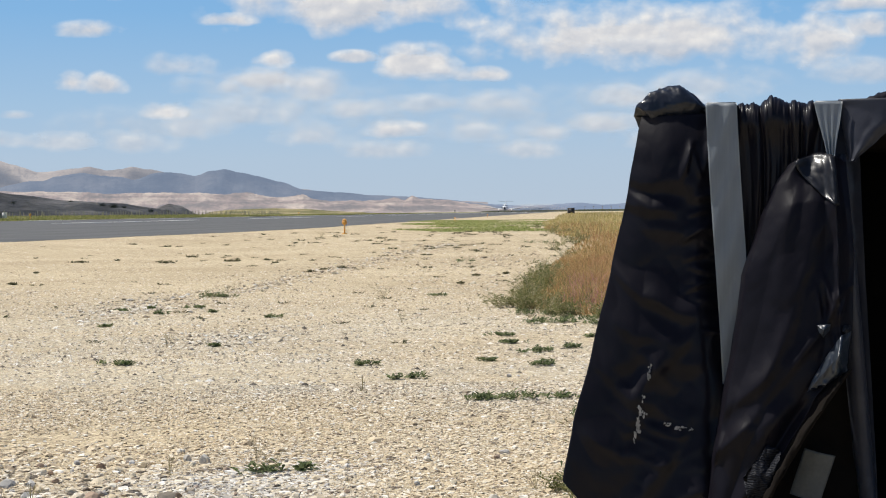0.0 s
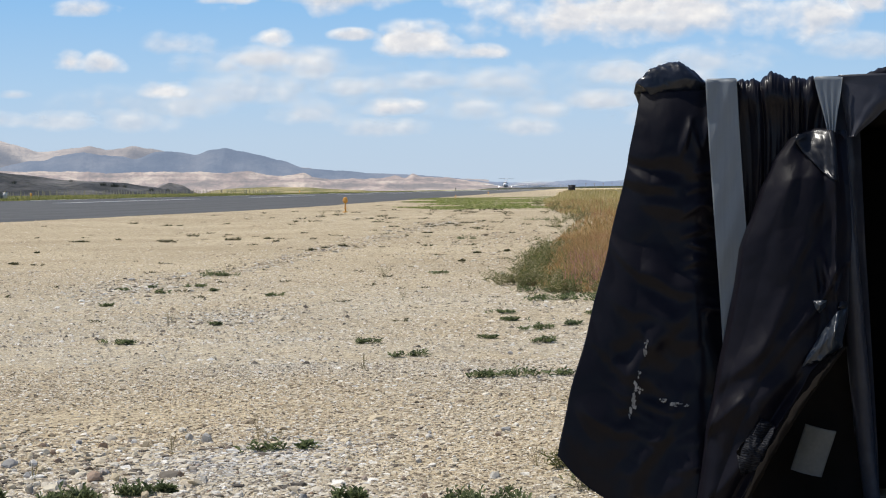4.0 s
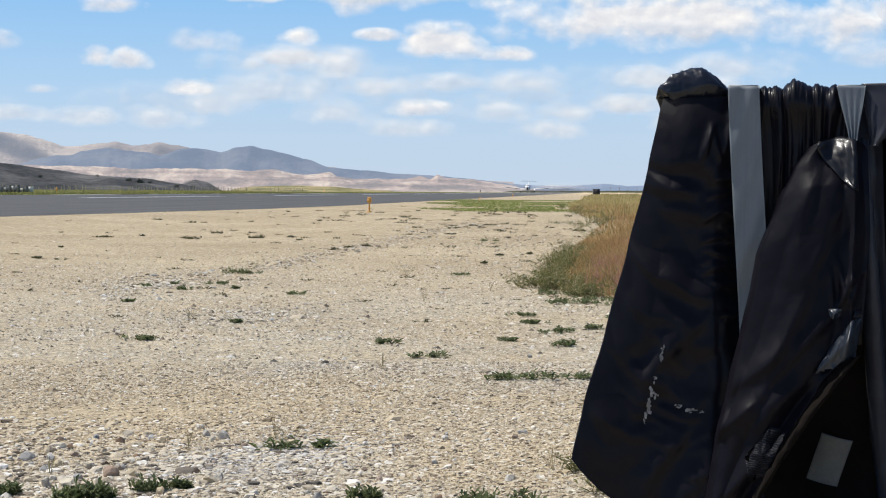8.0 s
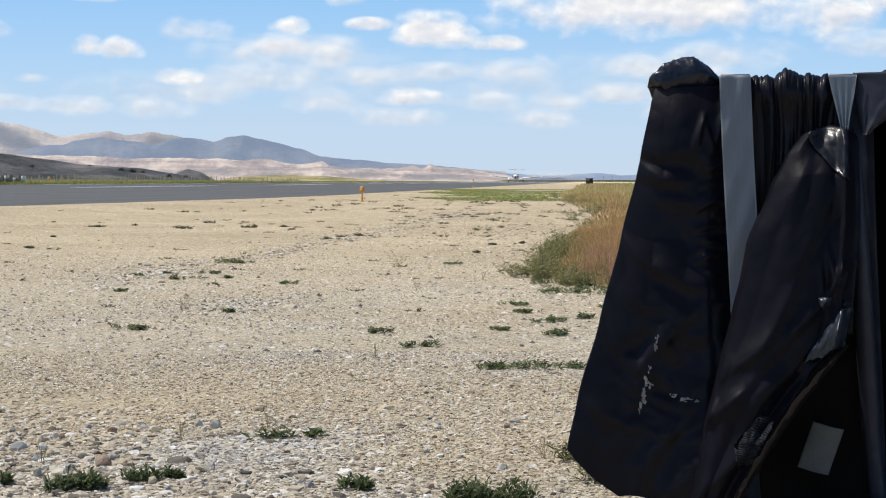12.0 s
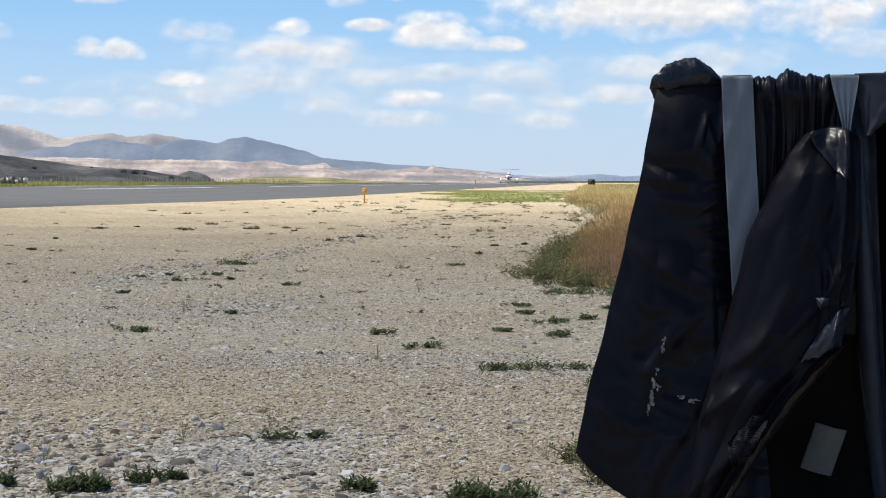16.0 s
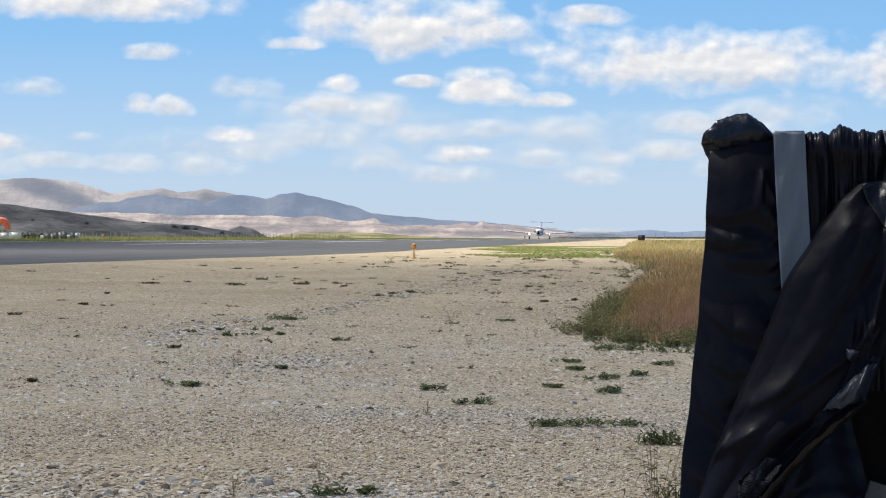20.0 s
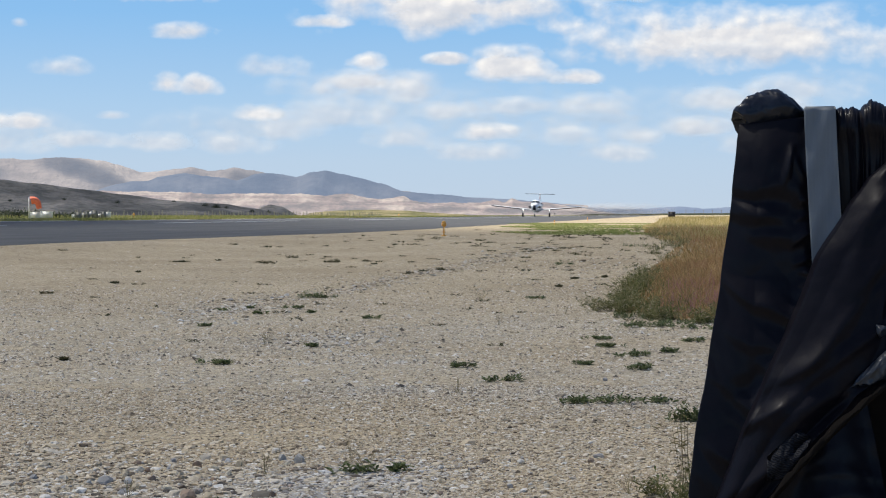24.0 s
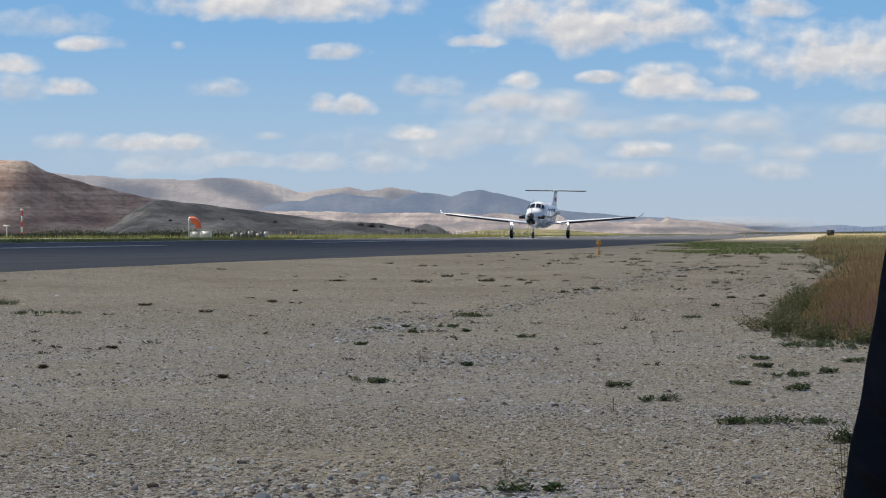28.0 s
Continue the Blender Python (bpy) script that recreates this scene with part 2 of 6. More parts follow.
def shade_cloud_material(name, cover, soft=0.08):
    n = Nodes(name)
    place = n.place(True)
    at = n.node("SeparateXYZ")
    n.link(place, at.inputs[0])
    r = n.maths("SQRT", n.maths("ADD", n.maths("MULTIPLY", at.outputs["X"], at.outputs["X"]), n.maths("MULTIPLY", at.outputs["Y"], at.outputs["Y"])))
    ragged = n.maths("ADD", r, n.maths("MULTIPLY", n.maths("SUBTRACT", n.noise(5, 5, object_space=True), 0.5), 0.12))
    alpha = n.maths("MULTIPLY", n.ramp(ragged, (0.98 - soft, (1, 1, 1)), (0.98, (0, 0, 0))), cover)
    white = n.node("MixShader", Fac=0.55)
    n.link(n.node("BsdfDiffuse", Color=(0.85, 0.86, 0.88, 1)).outputs[0], white.inputs[1])
    n.link(n.node("BsdfTranslucent", Color=(0.90, 0.89, 0.87, 1)).outputs[0], white.inputs[2])
    clear, both = n.node("BsdfTransparent"), n.node("MixShader")
    n.link(alpha, both.inputs[0])
    n.link(clear.outputs[0], both.inputs[1])
    n.link(white.outputs[0], both.inputs[2])
    n.link(both.outputs[0], n.out.inputs["Surface"])
    return n.mat


def sky_glow_material():
    """Glow painted as sky over the horizon: pale haze at the foot, blue above, thinning out into the open sky."""
    n = Nodes("painted_sky_glow")
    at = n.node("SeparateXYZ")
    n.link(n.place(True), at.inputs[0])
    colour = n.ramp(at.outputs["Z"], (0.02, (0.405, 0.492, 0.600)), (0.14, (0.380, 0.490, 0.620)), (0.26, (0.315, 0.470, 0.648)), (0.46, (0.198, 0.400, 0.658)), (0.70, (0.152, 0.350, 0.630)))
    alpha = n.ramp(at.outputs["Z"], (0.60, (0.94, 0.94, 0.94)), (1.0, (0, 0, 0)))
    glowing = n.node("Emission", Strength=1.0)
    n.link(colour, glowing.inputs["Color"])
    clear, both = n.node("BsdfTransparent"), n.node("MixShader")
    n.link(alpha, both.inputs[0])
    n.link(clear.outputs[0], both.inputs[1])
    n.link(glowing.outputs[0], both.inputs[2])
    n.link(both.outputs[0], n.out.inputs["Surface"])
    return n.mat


def lamp_material(name, colour, strength):
    n = Nodes(name)
    n.shader.inputs["Emission Color"].default_value = (*colour, 1)
    n.shader.inputs["Emission Strength"].default_value = strength
    return n.done(colour, 0.3)


GROUND, ASPHALT, FILM = ground_material(), asphalt_material(), plastic_material()
PATCH = plastic_material("clear_film_patch", (0.020, 0.026, 0.036), (0.065, 0.075, 0.088), 0.4, 0.26)
SLACK = plastic_material("loose_plastic_film", coat=0.06)
GATHERED = plastic_material("gathered_plastic_film", coat=0.18)
# Bluer, lighter copy of the film; sky sheen is put into its colour.
SHEEN_FILM = plastic_material("film_painted_sky_sheen", (0.010, 0.013, 0.021), (0.019, 0.024, 0.035), 0.14, 0.28, 0.45, 0.06)
# Lighter copy of the film; the skylight it catches is painted in.
LIT_FILM = plastic_material("film_painted_skylight", (0.030, 0.032, 0.042), (0.048, 0.052, 0.064), 0.12, 0.36)


def tape_material():
    """Grey cloth tape with faint ribs along its length."""
    n = Nodes("grey_cloth_tape")
    ribs = n.noise(1.0, 3, 0.5, vector=n.stretch((170, 170, 5), True), object_space=True)
    wear = n.noise(9, 4, object_space=True)
    both = n.maths("ADD", n.maths("MULTIPLY", ribs, 0.5), n.maths("MULTIPLY", wear, 0.5))
    n.bump(ribs, 0.35, 0.0012)
    return n.done(n.ramp(both, (0.3, (0.130, 0.150, 0.168)), (0.7, (0.172, 0.192, 0.208))), 0.5, 0, 0.35)


def rippled_film():
    """Clear film with tight ripples, like a thumb print."""
    n = Nodes("rippled_clear_film")
    w = n.node("TexWave", Scale=95.0, Distortion=9.0, Detail=1.5)
    w.wave_type = "RINGS"
    n.link(n.place(True), w.inputs["Vector"])
    n.bump(w.outputs["Fac"], 0.35, 0.002)
    return n.done(n.ramp(w.outputs["Fac"], (0.3, (0.009, 0.009, 0.012)), (0.75, (0.021, 0.023, 0.028))), 0.5, 0, 0.06)


RIPPLED = rippled_film()
# Paler copy of the film; part of the fold's highlight is its colour.
HIGHLIGHT_FILM = plastic_material("film_painted_highlight", (0.012, 0.013, 0.017), (0.036, 0.039, 0.045), 0.16, 0.30)
TAPE = tape_material()
PAINT_LINE = surface("worn_white_road_paint", (0.5, 0.5, 0.48), (0.78, 0.77, 0.74), 1.2, 0.7, object_space=False)
WHITE = surface("white_aircraft_paint", (0.76, 0.77, 0.78), (0.84, 0.84, 0.84), 1.5, 0.28)
DARKPAINT = surface("dark_blue_grey_paint", (0.03, 0.035, 0.05), (0.05, 0.055, 0.07), 2, 0.3)
RED = surface("red_paint", (0.55, 0.03, 0.03), (0.65, 0.05, 0.04), 3, 0.4)
GLASS_DARK = surface("dark_cockpit_glass", (0.012, 0.015, 0.018), (0.02, 0.024, 0.028), 4, 0.08)
METAL = surface("bare_metal", (0.35, 0.35, 0.36), (0.5, 0.5, 0.5), 6, 0.35, metal=1.0)
RUBBER = surface("black_rubber", (0.015, 0.015, 0.015), (0.03, 0.03, 0.03), 8, 0.8)
CRATE = surface("grey_stained_crate", (0.10, 0.10, 0.095), (0.30, 0.29, 0.27), 2.5, 0.7)
BLADE = surface("dark_propeller_blade", (0.02, 0.02, 0.022), (0.035, 0.035, 0.04), 6, 0.4)
ORANGE = surface("orange_painted_metal", (0.66, 0.30, 0.04), (0.82, 0.42, 0.08), 12, 0.5)
SOCK = surface("orange_red_windsock_fabric", (0.80, 0.13, 0.06), (0.92, 0.26, 0.15), 1.2, 0.8)
BOXWHITE = surface("white_painted_steel", (0.6, 0.6, 0.58), (0.78, 0.77, 0.74), 2, 0.5)
WOOD = surface("weathered_fence_post", (0.16, 0.13, 0.10), (0.30, 0.26, 0.21), 6, 0.85)
BLACKBOX = surface("black_covered_box", (0.012, 0.012, 0.014), (0.028, 0.027, 0.027), 5, 0.5)
# Sheen taken off so the hollow, hem and lower cover imitate deep shade.
CAVITY = surface("sheenless_shade_black", (0.009, 0.0075, 0.0065), (0.014, 0.012, 0.0105), 6, 0.95, spec=0.02)
# Card grey lowered to paint in the shade of the hollow around it.
CARD = surface("card_tag_painted_shade", (0.078, 0.078, 0.070), (0.122, 0.121, 0.108), 20, 0.7, 0.001)
SCUFF = surface("pale_dried_scuff", (0.10, 0.10, 0.098), (0.42, 0.41, 0.39), 60, 0.9)
LAMP = lamp_material("landing_light_lens", (1.0, 0.97, 0.9), 6.0)
GRAVEL = pebble_material()
PALE = by_island("chalky_stone_chips", ((0.0, (0.22, 0.21, 0.195)), (0.35, (0.48, 0.455, 0.41)), (1.0, (0.74, 0.715, 0.66))), 0.95, 0.05)
STONE = by_object("loose_field_stone", ((0.0, (0.17, 0.15, 0.13)), (0.10, (0.36, 0.255, 0.175)), (0.26, (0.36, 0.352, 0.335)), (0.42, (0.46, 0.45, 0.42)), (0.55, (0.60, 0.50, 0.34)), (0.75, (0.66, 0.60, 0.47)), (1.0, (0.76, 0.73, 0.67))), 0.95, 0.08)
WEED = by_island("prostrate_weed_leaves", ((0.0, (0.062, 0.084, 0.037)), (0.5, (0.145, 0.182, 0.080)), (1.0, (0.28, 0.31, 0.165))), 0.75, 0.15, leafy=True)
DARKWEED = by_island("dark_dry_weed_leaves", ((0.0, (0.05, 0.055, 0.028)), (0.6, (0.10, 0.10, 0.05)), (1.0, (0.19, 0.16, 0.09))), 0.8, 0.1, leafy=True)
STEMS = by_island("olive_weed_stems", ((0.0, (0.10, 0.11, 0.04)), (0.5, (0.17, 0.18, 0.065)), (1.0, (0.28, 0.27, 0.11))), 0.8, 0.1, leafy=True)
DRYWEED = by_island("dry_weed_stems", ((0.0, (0.15, 0.13, 0.07)), (0.5, (0.24, 0.21, 0.115)), (1.0, (0.34, 0.30, 0.17))), 0.8, 0.15, leafy=True)
GRASS = by_island("dry_ripe_grass", ((0.0, (0.17, 0.158, 0.055)), (0.3, (0.315, 0.218, 0.084)), (0.7, (0.445, 0.295, 0.130)), (1.0, (0.62, 0.455, 0.245))), 0.8, 0.1, 2.0, leafy=True, patches=(1.6, (0.35, 0.155, 0.11)))
SHRUB = by_island("ragged_olive_weed_leaves", ((0.0, (0.10, 0.115, 0.045)), (0.5, (0.20, 0.21, 0.088)), (0.85, (0.34, 0.305, 0.16)), (1.0, (0.56, 0.49, 0.36))), 0.8, 0.1, leafy=True)
MEADOW = by_island("low_fresh_grass", ((0.0, (0.13, 0.18, 0.05)), (0.5, (0.22, 0.27, 0.08)), (1.0, (0.37, 0.37, 0.15))), 0.85, 0.1, 1.0, leafy=True)
STRAW = by_island("yellow_straw_grass", ((0.0, (0.30, 0.28, 0.10)), (0.5, (0.47, 0.385, 0.165)), (1.0, (0.60, 0.49, 0.26))), 0.8, 0.1, 0.6, leafy=True)
VERGE = by_island("green_verge_grass", ((0.0, (0.15, 0.175, 0.055)), (0.5, (0.26, 0.265, 0.095)), (1.0, (0.42, 0.38, 0.17))), 0.8, 0.1, 1.0, leafy=True, patches=(0.06, (0.30, 0.27, 0.12)))
BUSHLEAF = by_island("dark_bush_leaves", ((0.0, (0.03, 0.04, 0.018)), (1.0, (0.085, 0.10, 0.05))), 0.8)


# ---- building helpers ----
def mesh_of(name, verts, faces, material, smooth=False):
    me = bpy.data.meshes.new(name)
    me.from_pydata(verts, [], faces)
    me.materials.append(material)
    if smooth:
        me.polygons.foreach_set("use_smooth", [True] * len(me.polygons))
    me.update()
    return me


def part(name, bm, material, parent, label="", smooth=True, at=None):
    """Links a bmesh as one mesh object under a thing or a part."""
    me = bpy.data.meshes.new(name)
    bmesh.ops.recalc_face_normals(bm, faces=bm.faces)
    bm.to_mesh(me)
    bm.free()
    me.materials.append(material)
    if smooth:
        me.polygons.foreach_set("use_smooth", [True] * len(me.polygons))
    ob = new(name, me)
    ob.parent = parent
    if at is not None:
        ob.matrix_basis = at
    if label:
        ob["label"] = label
    return ob


def thing(name, m, label, category, group="", kind=""):
    ob = new(name)
    ob.matrix_basis = m
    return tagged(ob, label, category, group, kind)


def box_bm(x0, x1, y0, y1, z0, z1, bevel=0.0):
    bm = bmesh.new()
    bmesh.ops.create_cube(bm, size=1, matrix=Matrix.Translation(((x0 + x1) / 2, (y0 + y1) / 2, (z0 + z1) / 2)) @ Matrix.Diagonal((x1 - x0, y1 - y0, z1 - z0, 1)))
    if bevel:
        bmesh.ops.bevel(bm, geom=bm.edges[:], offset=bevel, segments=2, affect="EDGES")
    return bm


def rod_bm(a, b, r0, r1=None, n=10):
    a, b = Vector(a), Vector(b)
    bm = bmesh.new()
    m = Matrix.Translation((a + b) / 2) @ (b - a).to_track_quat("Z", "Y").to_matrix().to_4x4()
    bmesh.ops.create_cone(bm, cap_ends=True, segments=n, radius1=r0, radius2=r0 if r1 is None else r1, depth=(b - a).length, matrix=m)
    return bm


def loft_bm(rings, close_ends=True):
    """Rings of equal length, joined into a skin."""
    bm = bmesh.new()
    rows = [[bm.verts.new(p) for p in ring] for ring in rings]
    n = len(rows[0])
    for a, b in zip(rows, rows[1:]):
        for i in range(n):
            bm.faces.new((a[i], a[(i + 1) % n], b[(i + 1) % n], b[i]))
    if close_ends:
        bm.faces.new(rows[0][::-1])
        bm.faces.new(rows[-1])
    return bm


def oval(y, w, h, zc, n=20, power=2.3):
    out = []
    for i in range(n):
        a = 2 * math.pi * i / n
        c, s = math.cos(a), math.sin(a)
        out.append((w / 2 * math.copysign(abs(c) ** (2 / power), c), y, zc + h / 2 * math.copysign(abs(s) ** (2 / power), s)))
    return out


def ease(a, b, v):
    v = min(max((v - a) / (b - a), 0.0), 1.0)
    return v * v * (3 - 2 * v)


def run_edge(y):
    """Where the asphalt meets the gravel; near the camera it draws back to fit the view."""
    return -6.35 - 1.85 * ease(45, 20, abs(y))


def lay(x, y):
    """The height of the ground: a shallow dip centred on the camera, shaped to fit its view."""
    d = math.hypot(x, y)
    low = -0.14 + 0.11 * ease(9, 45, d)
    brink = run_edge(y)
    low += (-0.015 - low) * ease(brink + 2.6, brink + 0.3, x)
    return low + 0.014 * noise.noise(Vector((x * 0.33, y * 0.33, 3))) * ease(60, 8, d) * ease(brink + 0.2, brink + 2.0, x)


# ---- ground and runway ----
RUN_FAR, RUN_MID = -37.3, -22.48


def build_ground():
    angles = sorted({*np.round(np.arange(-30, 14.01, 0.3), 2), *np.arange(-180, -30, 5.0), *np.arange(15, 180, 5.0)})
    radii = [0.0] + list(np.geomspace(0.6, 4900, 230))
    verts, faces = [(0.0, 0.0, -0.14)], []
    n = len(angles)
    for r in radii[1:]:
        for a in angles:
            x, y = r * math.sin(radians(a)), r * math.cos(radians(a))
            z = lay(x, y)
            if x < run_edge(y) - 0.4 and r < 1100:
                z = -0.06
            verts.append((x, y, z))
    for i in range(n):
        faces.append((0, 1 + (i + 1) % n, 1 + i))
    for k in range(len(radii) - 2):
        a, b = 1 + k * n, 1 + (k + 1) * n
        for i in range(n):
            j = (i + 1) % n
            faces.append((a + i, a + j, b + j, b + i))
    ob = new("ground", mesh_of("ground", verts, faces, GROUND, True))
    return tagged(ob, "pale sandy gravel ground with scattered pebbles and weeds", "ground", kind="structure")


ground = build_ground()


def build_runway():
    rng = random.Random(4)
    ys = [-500 + 6 * i for i in range(80)] + [-20 + 1.5 * i for i in range(80)] + [100 + 8 * i for i in range(120)]
    top = [[(run_edge(y) + rng.uniform(-0.1, 0.1), y, -0.012), (run_edge(y) - 0.5, y, 0.0), (RUN_MID, y, 0.004), (RUN_FAR, y, 0.004)] for y in ys]
    verts = [p for row in top for p in row] + [(x, y, -0.25) for row in top for x, y, z in (row[0], row[-1])]
    k = len(ys)
    faces = []
    for i in range(k - 1):
        for j in range(3):
            faces.append((4 * i + j, 4 * i + 4 + j, 4 * i + 5 + j, 4 * i + 1 + j))
        for s, j in ((0, 0), (1, 3)):
            faces.append((4 * i + j, 4 * i + 4 + j, 4 * k + 2 * i + 2 + s, 4 * k + 2 * i + s))
    ob = new("road_runway", mesh_of("road_runway", verts, faces, ASPHALT, False))
    tagged(ob, "dark grey worn asphalt runway with rough edge", "runway", kind="structure")
    # painted marks lie on the asphalt
    for a, b in ((40, 112), (124, 141), (150, 214), (226, 300), (312, 420), (432, 620)):
        bm = box_bm(RUN_FAR + 0.06, RUN_FAR + 0.75, a, b, 0.0, 0.012)
        part("edge_line", bm, PAINT_LINE, ob, "worn white painted edge line", False)
    for i in range(12):
        part("centre_dash", box_bm(RUN_MID - 0.3, RUN_MID + 0.3, 30 + i * 50, 60 + i * 50, 0.0, 0.012), PAINT_LINE, ob, "worn white painted dash", False)
    for i in range(8):
        x = RUN_MID - 12.5 + i * 3.3 + (1.8 if i > 3 else 0)
        part("threshold_stripe", box_bm(x, x + 1.8, 505, 535, 0.0, 0.02), PAINT_LINE, ob, "white painted stripe", False)
    return ob


runway = build_runway()


def strip(name, x0, x1, y0, y1, z, material, label, category):
    rng = random.Random(9)
    k = 60
    verts, faces = [], []
    for i in range(k + 1):
        y = y0 + (y1 - y0) * i / k
        for j in range(7):
            x = x0 + (x1 - x0) * j / 6 + (rng.uniform(-0.5, 0.5) if j in (0, 6) else 0)
            verts.append((x, y, z + 0.05 * noise.noise(Vector((x * 0.2, y * 0.05, 1)))))
    for i in range(k):
        for j in range(6):
            faces.append((7 * i + j, 7 * i + j + 1, 7 * i + j + 8, 7 * i + j + 7))
    return tagged(new(name, mesh_of(name, verts, faces, material, True)), label, category, kind="structure")


VERGE_SOIL = surface("verge_turf", (0.17, 0.18, 0.06), (0.33, 0.31, 0.12), 0.25, 0.95, object_space=False)
strip("ground_verge", -420, RUN_FAR - 0.3, 30, 1500, 0.03, VERGE_SOIL, "yellow-green grass verge beyond the runway", "grass verge")


# ---- hills ----
def profile(points, a):
    for (a0, e0), (a1, e1) in zip(points, points[1:]):
        if a0 <= a <= a1:
            k = (a - a0) / (a1 - a0)
            return e0 + (e1 - e0) * (k * k * (3 - 2 * k) * 0.5 + k * 0.5)
    return points[0][1] if a < points[0][0] else points[-1][1]


def ridge(name, points, dist, depth, material, label, gully=0.25, wave=0.04, seed=0, fine=0.035, foot=-3.0):
    """A range of hills: crest heights in degrees as seen from the strip, with gullied slopes before and behind."""
    a0, a1 = points[0][0], points[-1][0]
    turns = [a0 + (a1 - a0) * i / 60 for i in range(61) if not -27 < a0 + (a1 - a0) * i / 60 < 12]
    k = max(a0, -27)
    while k < min(a1, 12):
        turns.append(k)
        k += fine
    turns = sorted({*turns, a1})
    steps = len(turns) - 1
    verts, faces = [], []
    rows = 24
    for a in turns:
        el = profile(points, a) + wave * noise.fractal(Vector((a * 2.2, seed, 0.5)), 0.7, 2.1, 6)
        crest = math.tan(radians(el)) * dist + EYE.z
        arc = radians(a) * dist / depth
        for j in range(rows + 1):
            s = j / rows * 1.35
            r = dist - depth + depth * s
            rise = s ** 1.1 if s <= 1 else 1 - ((s - 1) / 0.35) ** 1.5
            x, y = r * math.sin(radians(a)), r * math.cos(radians(a))
            cut = 0.0
            if s < 1:
                warp = 0.35 * noise.noise(Vector((arc * 1.3, s * 2, seed)))
                spur = abs(noise.noise(Vector((arc * 2.2 + warp, s * 0.7, seed + 7)))) * 1.3 + abs(noise.noise(Vector((arc * 5.5 + warp * 2, s * 1.6, seed + 3)))) * 0.7
                cut = gully * (spur + 0.35 * noise.fractal(Vector((arc * 9, s * 5, seed)), 0.8, 2.1, 4)) * 2.6 * s ** 0.7 * (1 - s)
            z = foot + (crest - foot) * max(0.0, rise * (1 - cut))
            verts.append((x, y, z))
    m = rows + 1
    for i in range(steps):
        for j in range(rows):
            faces.append((i * m + j, (i + 1) * m + j, (i + 1) * m + j + 1, i * m + j + 1))
    ob = new(name, mesh_of(name, verts, faces, material, True))
    return tagged(ob, label, "hill", kind="structure")


# Haze is painted on as a faint bluish glow, stronger on farther slopes.
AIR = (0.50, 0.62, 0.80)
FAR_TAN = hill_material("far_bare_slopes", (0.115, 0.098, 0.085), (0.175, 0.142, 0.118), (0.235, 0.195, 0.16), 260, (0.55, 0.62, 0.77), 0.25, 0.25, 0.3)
# The darkened base colour stands in for cloud shade on this ridge.
FAR_BLUE = hill_material("far_slopes_painted_shade", (0.022, 0.026, 0.031), (0.042, 0.044, 0.046), (0.066, 0.064, 0.062), 110, (0.42, 0.54, 0.77), 0.315, 0.1, 0.3)
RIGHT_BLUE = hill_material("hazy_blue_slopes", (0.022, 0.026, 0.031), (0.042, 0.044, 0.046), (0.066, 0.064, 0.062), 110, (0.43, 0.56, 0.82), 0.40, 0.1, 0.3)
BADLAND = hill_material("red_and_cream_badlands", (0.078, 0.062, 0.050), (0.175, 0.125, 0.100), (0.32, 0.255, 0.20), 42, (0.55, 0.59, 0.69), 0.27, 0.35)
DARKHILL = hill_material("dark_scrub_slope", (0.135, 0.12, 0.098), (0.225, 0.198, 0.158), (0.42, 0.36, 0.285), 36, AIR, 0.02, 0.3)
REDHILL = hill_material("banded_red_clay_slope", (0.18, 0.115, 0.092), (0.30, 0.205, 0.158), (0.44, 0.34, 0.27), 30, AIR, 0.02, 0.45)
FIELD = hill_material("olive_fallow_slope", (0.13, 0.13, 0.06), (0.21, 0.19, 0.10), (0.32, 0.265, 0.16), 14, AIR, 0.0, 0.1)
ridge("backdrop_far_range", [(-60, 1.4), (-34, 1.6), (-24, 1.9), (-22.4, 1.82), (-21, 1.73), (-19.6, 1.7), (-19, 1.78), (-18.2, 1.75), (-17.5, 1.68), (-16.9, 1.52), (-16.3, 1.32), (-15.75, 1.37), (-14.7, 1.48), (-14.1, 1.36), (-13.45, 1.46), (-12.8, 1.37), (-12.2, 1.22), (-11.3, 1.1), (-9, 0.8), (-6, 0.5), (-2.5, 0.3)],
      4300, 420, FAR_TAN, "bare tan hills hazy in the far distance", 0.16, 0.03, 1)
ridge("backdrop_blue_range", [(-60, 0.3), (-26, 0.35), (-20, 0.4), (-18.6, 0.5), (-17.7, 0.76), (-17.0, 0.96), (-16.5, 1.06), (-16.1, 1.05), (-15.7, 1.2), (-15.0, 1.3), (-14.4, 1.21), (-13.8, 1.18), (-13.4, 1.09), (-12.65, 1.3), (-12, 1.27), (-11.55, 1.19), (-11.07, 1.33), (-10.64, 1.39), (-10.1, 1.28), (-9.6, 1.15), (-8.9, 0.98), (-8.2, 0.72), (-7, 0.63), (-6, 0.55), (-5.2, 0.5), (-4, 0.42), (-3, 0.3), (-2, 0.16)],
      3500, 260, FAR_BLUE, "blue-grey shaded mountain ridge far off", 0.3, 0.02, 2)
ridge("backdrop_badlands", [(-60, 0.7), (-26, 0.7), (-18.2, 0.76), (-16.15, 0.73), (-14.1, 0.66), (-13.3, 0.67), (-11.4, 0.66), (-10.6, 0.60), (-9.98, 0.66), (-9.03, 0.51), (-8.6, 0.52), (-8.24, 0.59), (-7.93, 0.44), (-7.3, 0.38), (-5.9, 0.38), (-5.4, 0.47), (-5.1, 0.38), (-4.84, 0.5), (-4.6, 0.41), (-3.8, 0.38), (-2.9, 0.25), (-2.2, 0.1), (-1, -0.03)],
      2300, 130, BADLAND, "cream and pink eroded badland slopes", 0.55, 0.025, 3)
